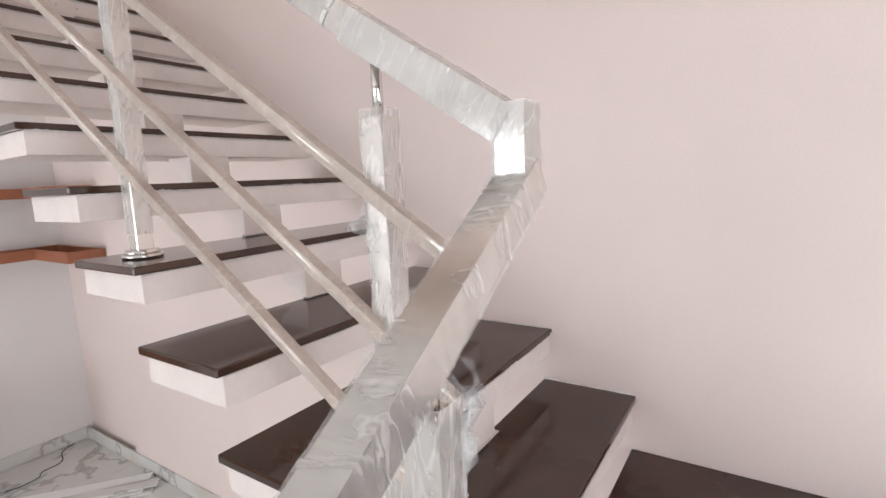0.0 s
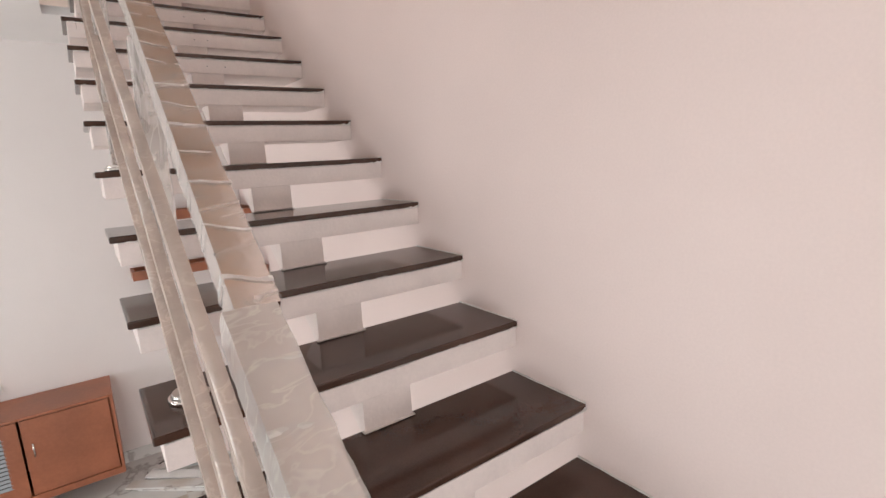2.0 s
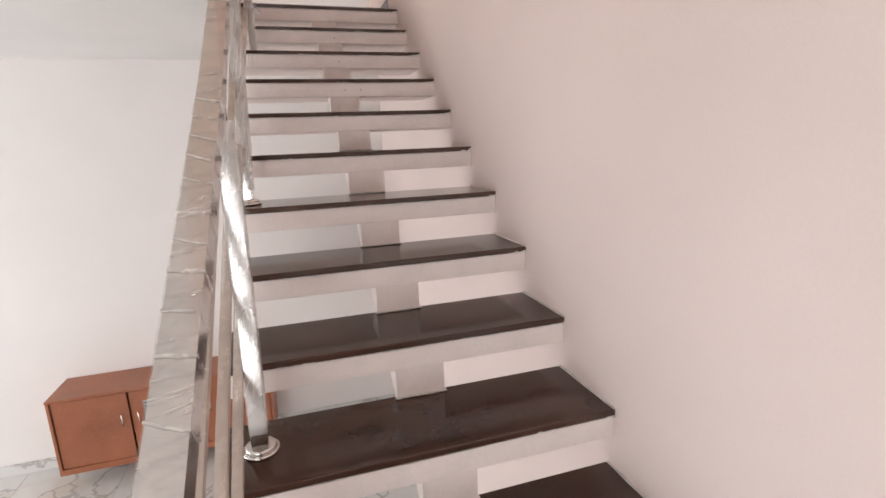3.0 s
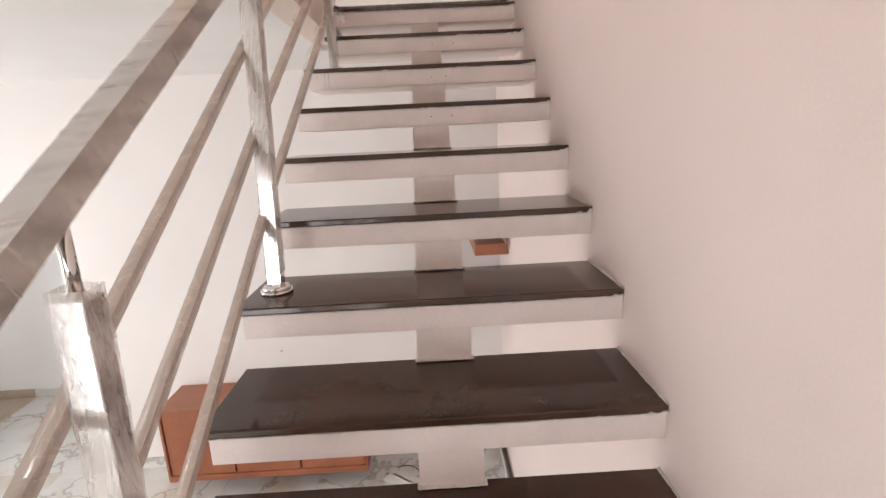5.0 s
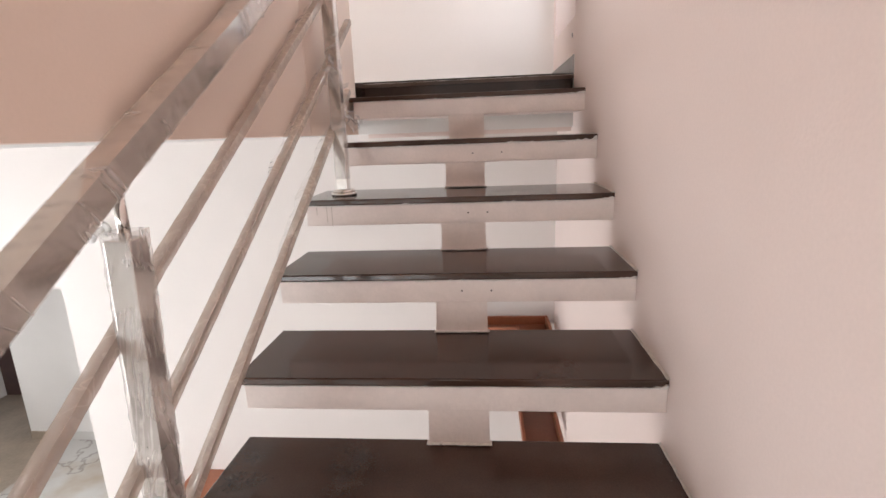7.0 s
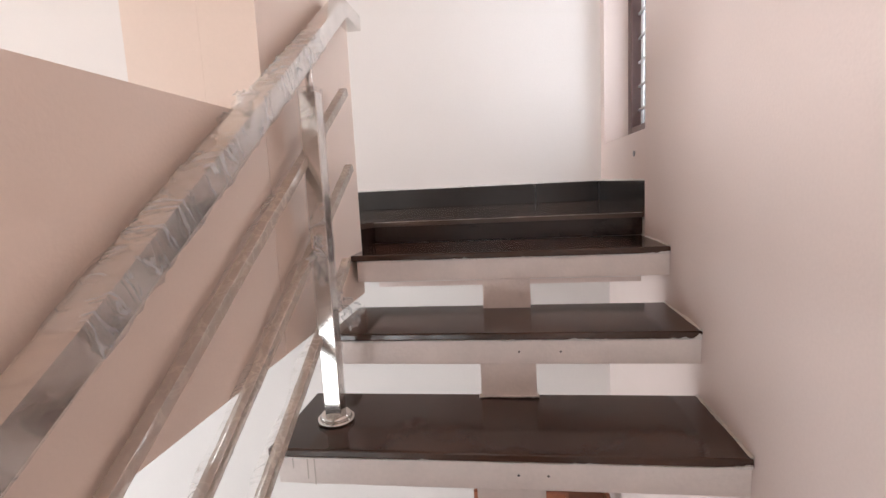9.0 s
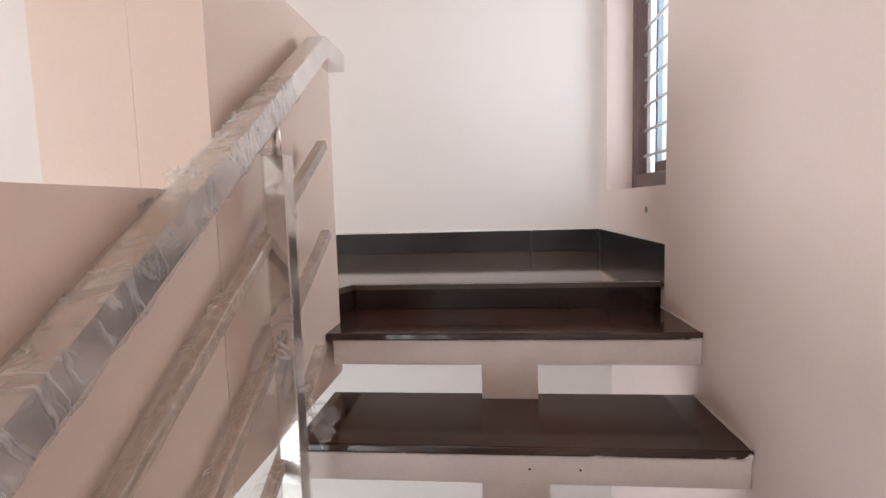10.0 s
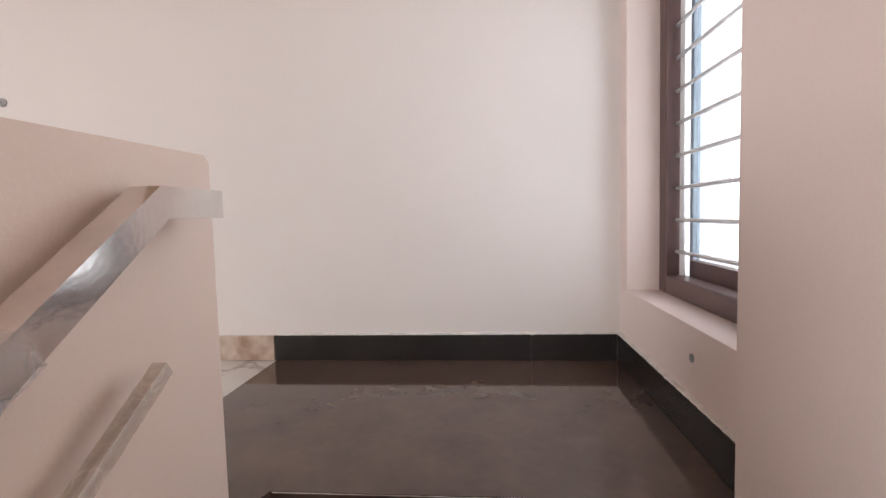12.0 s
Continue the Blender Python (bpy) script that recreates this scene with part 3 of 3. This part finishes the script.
def post(x, y, z, top, seed, tall=0.815, lean=0.0, wrap=None):
    """A square post on a round flange, with a round rod up to the handrail."""
    h = 0.0205
    steel = boxes((x - h, x + h, y - h, y + h, z + 0.02, z + tall), bevel=0.002)
    f = B()
    film_sleeve(f, (x, y, z + 0.06), (x, y, z + tall + 0.012), h, seed, band=0.12, swell=0.0015)
    for bm in (steel, f):
        for v in bm.verts:
            v.co.x += lean * (v.co.z - z) / tall
    p = part("post", steel, M_STEEL, None, "square steel post in torn film")
    local(railing, p)
    part("rod", tube(B(), (x + lean, y, z + tall - 0.005), (x + lean, y, top), 0.0085), M_STEEL, p, "round steel rod")
    bm = tube(B(), (x, y, z), (x, y, z + 0.011), 0.046, 28)
    tube(bm, (x, y, z + 0.011), (x, y, z + 0.022), 0.041, 28, 0.036)
    part("base_flange", bm, M_STEEL, p, "round polished steel base flange")
    part("film", f, wrap or M_FILM_POST, p, "crumpled clear plastic film")
    return p


POSTS = (1, 4, 7, 11)
for k in POSTS:
    y = (k - 1) * G + {1: 0.18, 4: 0.155, 7: 0.14, 11: 0.14}[k]
    post({1: -0.958, 4: -0.958, 7: -0.977, 11: -0.936}[k], y, k * R, rail_point(y)[2] - HS, k * 1.7, lean={4: 0.012, 7: 0.03}.get(k, 0.0), wrap=M_FILM if k == 11 else None)
post(-1.195, LOWY - 0.011, -LOWR, low_point(-1.195)[2] - HS, 9.1, 0.865)

BARS = (0.235, 0.455, 0.672)
for i, d in enumerate(BARS):
    y1 = (3.2, 3.2, 3.12)[i]
    ys = [(0.0, 0.03, 0.06)[i], 0.9, 1.9, 2.45, y1]
    bm, f, torn = B(), B(), B()
    for a, b in zip(ys, ys[1:]):
        tube(bm, bar_point(a, -d), bar_point(b, -d), 0.0095)
        if a < 2.4:
            film_sleeve(f, bar_point(a, -d), bar_point(b, -d), 0.0095, i * 2.3 + a, band=0.06, swell=0.0006, ring=16, step=0.012)
        else:
            film_sleeve(torn, bar_point(a, -d), bar_point(b, -d), 0.0095, i * 2.3 + a, band=0.05, swell=0.0007, ring=16, step=0.009)
    bar = part("bar", bm, M_STEEL, None, "round steel bar in clear film")
    local(railing, bar)
    part("film", f, M_FILM_BAR, bar, "crumpled clear plastic film")
    part("torn_film", torn, M_FILM_TORN, bar, "torn crumpled plastic film")
    part("film_flap", film_flap(bar_point(2.35, -d), bar_point(2.95, -d), 0.022, i + 20.5), M_FILM_FLAP, bar, "loose hanging edge of plastic film")
    a, b = (-1.195, LOWY - 0.011, low_point(-1.195)[2] - d), (-2.2, LOWY - 0.011, low_point(-2.2)[2] - d)
    local(railing, part("bar", tube(B(), a, b, 0.0105), M_STEEL, None, "round steel bar in clear film"))

# ---------------------------------------------------------------- window
FX = 0.165
win = tagged(new("window_1"), "dark brown framed window with white horizontal grille bars", "window", kind="structure")
win.location = (FX, 4.07, WZ0)


def wpart(name, bm, m, label=""):
    return local(win, part(name, bm, m, None, label))


wpart("window_frame", boxes((FX, FX + 0.07, WY1 - 0.07, WY1 - 0.001, WZ0, WZ1), (FX, FX + 0.07, WY0 + 0.001, WY0 + 0.07, WZ0, WZ1),
      (FX, FX + 0.07, WY0 + 0.07, WY1 - 0.07, WZ0, WZ0 + 0.07), (FX, FX + 0.07, WY0 + 0.07, WY1 - 0.07, WZ1 - 0.07, WZ1), bevel=0.006), M_FRAME_AND_GLOOM, "dark red-brown painted frame")
M_ALU = mat("grey aluminium", (0.26, 0.31, 0.36), 0.35, 0.4, var=0.05, scale=10, fine=60, bump=0.02)
wpart("sash", boxes((FX + 0.085, FX + 0.115, WY1 - 0.1, WY1 - 0.072, WZ0 + 0.06, WZ1 - 0.06), (FX + 0.085, FX + 0.115, WY0 + 0.072, WY0 + 0.1, WZ0 + 0.06, WZ1 - 0.06), bevel=0.003), M_ALU, "grey aluminium sash stile")
wpart("sash_rail", boxes((FX + 0.075, FX + 0.115, WY0 + 0.1, WY1 - 0.1, WZ0 + 0.06, WZ0 + 0.125), bevel=0.004), M_FRAME_AND_GLOOM, "brown bottom rail")
wpart("grille_upright", boxes((FX + 0.045, FX + 0.051, WY1 - 0.125, WY1 - 0.085, WZ0 + 0.07, WZ1 - 0.07)), M_GRILLE, "white flat upright")
wpart("grille_upright", boxes((FX + 0.045, FX + 0.051, WY0 + 0.085, WY0 + 0.125, WZ0 + 0.07, WZ1 - 0.07)), M_GRILLE, "white flat upright")
for i in range(10):
    zz = 2.951 + 0.117 * i
    wpart("grille_bar", tube(B(), (FX + 0.04, WY0 + 0.04, zz), (FX + 0.04, WY1 - 0.06, zz), 0.007, 10), M_GRILLE, "white round bar")
pane = wpart("pane", boxes((FX + 0.098, FX + 0.102, WY0 + 0.1, WY1 - 0.1, WZ0 + 0.125, WZ1 - 0.06)), M_GLASS)
pane.visible_shadow = False
sky_m = glow_material("bright haze", (0.95, 0.97, 1.0), 2.4)
struct("backdrop", boxes((1.6, 1.62, 1.5, 9.5, 0.5, 7.5)), sky_m, "bright overcast daylight outside the window", "backdrop")

# ---------------------------------------------------------------- cabinet
C0, C1, CF, CB, CT = -2.79, -1.15, 3.984, BACK - 0.001, -0.325
CBOT = -0.972      # the cabinet hangs clear of the floor
cab = thing("low_cabinet", ((C0 + C1) / 2, (CF + CB) / 2, CBOT), "red-brown laminate cabinet with three doors, hung low on the wall", "cabinet")
local(cab, part("body", boxes((C0, C0 + 0.02, CF, CB, CBOT, CT - 0.02), (C1 - 0.02, C1, CF, CB, CBOT, CT - 0.02), (C0 + 0.02, C1 - 0.02, CB - 0.01, CB, CBOT, CT - 0.02),
      (C0 + 0.02, C1 - 0.02, CF, CB - 0.01, CBOT, CBOT + 0.05), bevel=0.001), M_WOOD, None, "red-brown laminate carcass"))
local(cab, part("top", boxes((C0 - 0.003, C1 + 0.003, CF - 0.004, CB, CT - 0.02, CT), bevel=0.003), M_WOOD, None, "red-brown laminate top"))
w = (C1 - C0 - 0.04) / 3
for i in range(3):
    a = C0 + 0.02 + i * w
    z0, z1 = CBOT + 0.052, CT - 0.03
    if i == 1:
        f = 0.09
        rows = ((a + 0.008, a + f, CF + 0.012, CF + 0.03, z0, z1), (a + w - f, a + w - 0.008, CF + 0.012, CF + 0.03, z0, z1),
                (a + f, a + w - f, CF + 0.012, CF + 0.03, z0, z0 + f), (a + f, a + w - f, CF + 0.012, CF + 0.03, z1 - f, z1))
    else:
        rows = ((a + 0.008, a + w - 0.008, CF + 0.012, CF + 0.03, z0, z1),)
    if i == 1:
        bm = B()
        ring = [[bm.verts.new((x, yy, zz)) for x, zz in ((a + 0.008 + g, z0 + g), (a + w - 0.008 - g, z0 + g), (a + w - 0.008 - g, z1 - g), (a + 0.008 + g, z1 - g))] for g in (0, f) for yy in (CF + 0.012, CF + 0.03)]
        for u, v in ((0, 1), (1, 3), (3, 2), (2, 0)):
            for q in range(4):
                bm.faces.new((ring[u][q], ring[u][(q + 1) % 4], ring[v][(q + 1) % 4], ring[v][q]))
    else:
        bm = boxes(*rows, bevel=0.002)
    door = local(cab, part("door", bm, M_WOOD, None, "red-brown door" if i != 1 else "red-brown door with a louvred vent"))
    if i == 1:
        n = 13
        for q in range(n):
            zz = z0 + f + 0.012 + (z1 - z0 - 2 * f - 0.02) * q / (n - 1)
            bm = B()
            prism(bm, [(CF + 0.010, zz - 0.008), (CF + 0.013, zz - 0.008), (CF + 0.026, zz + 0.008), (CF + 0.023, zz + 0.008)], 'x', a + f, a + w - f)
            part("slat", bm, M_SLATS, door, "blue-grey louvre slat")
        part("vent_backing", boxes((a + f, a + w - f, CF + 0.032, CF + 0.036, z0 + f, z1 - f)), M_DARK, door, "dark backing")
    hx = a + w - 0.06 if i == 0 else a + 0.06
    part("handle", tube(tube(tube(B(), (hx, CF - 0.012, z1 - 0.27), (hx, CF - 0.012, z1 - 0.17), 0.006), (hx, CF - 0.012, z1 - 0.26), (hx, CF + 0.012, z1 - 0.26), 0.004), (hx, CF - 0.012, z1 - 0.18), (hx, CF + 0.012, z1 - 0.18), 0.004), M_STEEL, door, "small steel bow handle")

# ---------------------------------------------------------------- film scraps on the railing
def tuft(p, size, seed):
    """A crumpled scrap of film that hangs at p."""
    bm = B()
    rnd = random.Random(seed)
    turn = Euler((rnd.uniform(-0.5, 0.5), rnd.uniform(-0.5, 0.5), rnd.uniform(0, 6.28))).to_matrix()
    n = 11
    grid = []
    for i in range(n):
        row = []
        for j in range(n):
            u, v = i / (n - 1) - 0.5, j / (n - 1)
            q = Vector((u * size * (0.35 + 0.65 * v), 0, -v * size))
            q += Vector(noise.noise_vector((u * 5 + seed, v * 5, seed))) * size * 0.22
            q += Vector(noise.noise_vector((u * 14, v * 14 + seed, 2))) * size * 0.07
            row.append(bm.verts.new(Vector(p) + turn @ q))
        grid.append(row)
    for i in range(n - 1):
        for j in range(n - 1):
            f = bm.faces.new((grid[i][j], grid[i + 1][j], grid[i + 1][j + 1], grid[i][j + 1]))
            f.smooth = True
    return bm


for n, (y, dz, size) in enumerate(((0.19, -0.27, 0.06), (2.92, -0.26, 0.08), (2.88, -0.45, 0.1), (2.93, -0.52, 0.09),
                                   (2.96, -0.66, 0.1), (2.62, 0.03, 0.09), (1.0, -0.28, 0.06))):
    x, yy, z = rail_point(y, dz)
    local(railing, part("film_scrap", tuft((x + 0.012, yy, z + size * 0.3), size, n * 3.3 + 1), M_FILM_LOOSE, None, "torn scrap of clear plastic film"))
local(railing, part("film_scrap", tuft((-1.15, LOWY - 0.03, 0.70), 0.16, 51.7), M_FILM_LOOSE, None, "torn scrap of clear plastic film"))

# ---------------------------------------------------------------- corner shelves below the stair
def corner_shelf(x0, z0, front):
    """An L-shaped tray: one arm on the back wall, one along the side wall."""
    t, h = 0.018, 0.075
    yb, xr, yi, xi = BACK - 0.001, -0.001, BACK - 0.22, -0.23
    e = thing("corner_shelf", (x0 / 2, BACK - 0.1, z0), "red-brown L-shaped corner shelf with a raised rim, fixed to the wall", "shelf", "corner shelves")
    out = [(x0, yi), (xi, yi), (xi, front), (xr, front), (xr, yb), (x0, yb)]
    inn = [(x0 + t, yi + t), (xi + t, yi + t), (xi + t, front + t), (xr - t, front + t), (xr - t, yb - t), (x0 + t, yb - t)]
    local(e, part("base", prism(B(), inn, 'z', z0, z0 + 0.016), M_WOODDARK, None, "dark brown base"))
    bm = B()
    lo, hi = [bm.verts.new((*p, z0)) for p in out], [bm.verts.new((*p, z0 + h)) for p in out]
    li, hj = [bm.verts.new((*p, z0)) for p in inn], [bm.verts.new((*p, z0 + h)) for p in inn]
    for i in range(6):
        j = (i + 1) % 6
        for q in ((lo[i], lo[j], hi[j], hi[i]), (hi[i], hi[j], hj[j], hj[i]), (hj[i], hj[j], li[j], li[i]), (li[i], li[j], lo[j], lo[i])):
            bm.faces.new(q)
    local(e, part("rim", bm, M_WOOD, None, "red-brown laminate rim"))


corner_shelf(-0.88, 0.45, 3.60)
corner_shelf(-0.71, 0.90, 3.66)

# ---------------------------------------------------------------- small fittings
sock = thing("socket_plate", (-1.9, BACK, -0.225), "white wall socket plate with loose wires above the cabinet", "socket")
local(sock, part("plate", boxes((-2.0, -1.80, BACK - 0.016, BACK - 0.0005, -0.27, -0.18), bevel=0.005), M_PLASTIC))
for i in range(3):
    local(sock, part("outlet", boxes((-1.985 + i * 0.062, -1.935 + i * 0.062, BACK - 0.021, BACK - 0.0165, -0.25, -0.2), bevel=0.003), M_PLASTIC if i else M_SLATS, None, "small outlet module"))


def wire(name, pts, r, m, parent, label):
    c = bpy.data.curves.new(name, 'CURVE')
    c.dimensions, c.bevel_depth, c.bevel_resolution = '3D', r, 2
    sp = c.splines.new('BEZIER')
    sp.bezier_points.add(len(pts) - 1)
    for bp, p in zip(sp.bezier_points, pts):
        bp.co, bp.handle_left_type, bp.handle_right_type = p, 'AUTO', 'AUTO'
    tmp = bpy.data.objects.new(name, c)
    me = bpy.data.meshes.new_from_object(tmp)
    me.materials.append(m)
    bpy.data.objects.remove(tmp)
    return local(parent, tagged(new(name, me), label))


wire("wire", [(-1.92, BACK - 0.02, -0.24), (-1.93, BACK - 0.05, -0.29), (-1.91, BACK - 0.07, -0.325), (-1.95, BACK - 0.12, -0.328)], 0.003, M_PLASTIC, sock, "thin white wire")
wire("wire", [(-1.86, BACK - 0.02, -0.24), (-1.83, BACK - 0.06, -0.30), (-1.86, BACK - 0.09, -0.327), (-1.8, BACK - 0.16, -0.328)], 0.003, M_PLASTIC, sock, "thin white wire")

lamp = thing("wall_lamp", (-3.17, BACK, 1.64), "white wall lamp holder with a bare bulb", "lamp")
bm = tube(B(), (-3.17, BACK - 0.0005, 1.66), (-3.17, BACK - 0.025, 1.66), 0.055, 24, 0.045)
local(lamp, part("base", bm, M_PLASTIC, None, "round white base"))
local(lamp, part("holder", tube(B(), (-3.17, BACK - 0.02, 1.66), (-3.19, BACK - 0.075, 1.625), 0.022, 16, 0.02), M_PLASTIC, None, "white lamp holder"))
bm = B()
bmesh.ops.create_uvsphere(bm, u_segments=16, v_segments=10, radius=0.032)
bmesh.ops.translate(bm, verts=bm.verts, vec=(-3.202, BACK - 0.10, 1.605))
local(lamp, part("bulb", bm, M_GRILLE, None, "white bulb", True))


M_CONDUIT = mat("grey conduit", (0.34, 0.33, 0.33), 0.6, var=0.2, scale=60, fine=200, bump=0.1)


def wall_hole(a, b, r=0.012):
    e = tagged(part("conduit_hole", tube(tube(B(), a, b, r, 12), a, [q + (w - q) * 1.15 for q, w in zip(a, b)], r * 0.6, 10), M_CONDUIT), "small grey open conduit end in the wall", "conduit", "conduit ends")
    return e


wall_hole((0.0448, 3.907, 2.71), (0.041, 3.907, 2.71))
wall_hole((-2.656, UPBACK - 0.0002, 3.666), (-2.656, UPBACK - 0.004, 3.666), 0.02)
wall_hole((-1.883, BACK - 0.0002, -0.052), (-1.883, BACK - 0.004, -0.052), 0.008)


def mortar_bead(name, p0, p1, out, seed, parent, size=1.0):
    """An uneven line of mortar from p0 to p1, standing out from the wall."""
    bm = B()
    p0, p1, out = Vector(p0), Vector(p1), Vector(out)
    n = int((p1 - p0).length / 0.012)
    prev = None
    for i in range(n + 1):
        p = p0.lerp(p1, i / n)
        h = size * (0.003 + 0.009 * abs(noise.noise((p.x * 17, p.y * 17, seed))))
        d = size * (0.014 + 0.004 * noise.noise((p.x * 30, p.y * 30, seed + 4)))
        cur = [bm.verts.new(p), bm.verts.new(p + out * d), bm.verts.new(p + out * d * 0.8 + Vector((0, 0, h))), bm.verts.new(p + Vector((0, 0, h * 1.5)))]
        if prev:
            for a in range(4):
                bm.faces.new((prev[a], prev[(a + 1) % 4], cur[(a + 1) % 4], cur[a]))
        prev = cur
    ob = part(name, bm, M_PLASTER, parent, "uneven white mortar line")
    ob.matrix_parent_inverse = parent.matrix_basis.inverted()
    return ob


M_PLASTER = mat("white mortar", (0.74, 0.71, 0.68), 0.85, var=0.1, scale=30, fine=150, bump=0.3)
mortar_bead("mortar_line", (-1.43, UPBACK, HALL + 0.1095), (0.03, UPBACK, HALL + 0.1095), (0, -1, 0), 1, bpy.data.objects["skirting_upper_back"])
mortar_bead("mortar_line", (0.045, 3.61, HALL + 0.1095), (0.045, UPBACK, HALL + 0.1095), (-1, 0, 0), 2, bpy.data.objects["skirting_upper_side"])
for k, slab in enumerate(slabs, 1):
    y = (k - 1) * G if k < 13 else 3.29
    mortar_bead("wall_joint", (-0.0005, y + 0.002, k * R - 0.0005), (-0.0005, y + TREAD, k * R - 0.0005), (-1, 0, 0), k + 0.5, slab, 0.45)
mortar_bead("edge_joint", (-0.995, 3.6035, HALL - 0.003), (-0.002, 3.6035, HALL - 0.003), (0, -1, 0), 7, bpy.data.objects["upper_landing_granite"], 0.16)

# loose skirting strips on the floor below the stair
for i in range(8):
    rnd = random.Random(i + 40)
    L = rnd.uniform(1.15, 1.4)
    me = boxes((-L / 2, L / 2, -0.05, 0.05, 0, 0.011), bevel=0.0015)
    ob = part("marble_strip", me, M_PLASTIC if i % 3 == 1 else M_MARBLE, None)
    layer, col = divmod(i, 3)
    c = Vector((-0.60 + 0.07 * col, 3.66 + 0.09 * (col - 1), FLOOR + 0.0005 + 0.0115 * layer))
    ob.matrix_world = Matrix.Translation(c + Vector((rnd.uniform(-0.02, 0.02), rnd.uniform(-0.03, 0.03), 0))) @ Matrix.Rotation(math.atan2(-0.85, 1.05) + rnd.uniform(-0.04, 0.04), 4, 'Z')
    tagged(ob, "loose pale marble skirting strip stacked on the floor", "marble strip", "loose marble strips")

cord = thing("loose_cable", (-0.45, 4.1, FLOOR), "thin dark cable lying loose on the marble floor", "cable")
Z = FLOOR + 0.004
wire("cord", [(-0.12, 4.40, Z), (-0.22, 4.33, Z), (-0.30, 4.15, Z), (-0.42, 4.12, Z), (-0.50, 3.98, Z + 0.03), (-0.66, 4.06, Z), (-0.85, 4.22, Z), (-1.02, 4.12, Z)], 0.004, M_DARK, cord, "thin dark cord")
wire("cord", [(-0.42, 4.05, Z + 0.006), (-0.55, 3.92, Z + 0.04), (-0.72, 3.95, Z + 0.03), (-0.60, 4.10, Z)], 0.005, M_SLATS, cord, "blue-grey cord")

# ---------------------------------------------------------------- floor tiles
ts, gap = 0.8, 0.003
meshes = {}
fl = bpy.data.objects["floor"]
for i in range(9):
    for j in range(12):
        x1, y1 = 0.0 - i * ts, BACK - 0.0 - j * ts
        if y1 <= SOUTH:
            continue
        x0, y0 = max(x1 - ts, -7.2), max(y1 - ts, SOUTH)
        key = (round(x1 - x0, 3), round(y1 - y0, 3))
        if key not in meshes:
            me = bpy.data.meshes.new("tile")
            bm = boxes((gap / 2, key[0] - gap / 2, gap / 2, key[1] - gap / 2, FLOOR - 0.012, FLOOR))
            bmesh.ops.recalc_face_normals(bm, faces=bm.faces)
            bm.to_mesh(me)
            bm.free()
            me.materials.append(M_MARBLE)
            meshes[key] = me
        o = new("tile", meshes[key])
        o.location = (x0, y0, 0)
        o.parent = fl
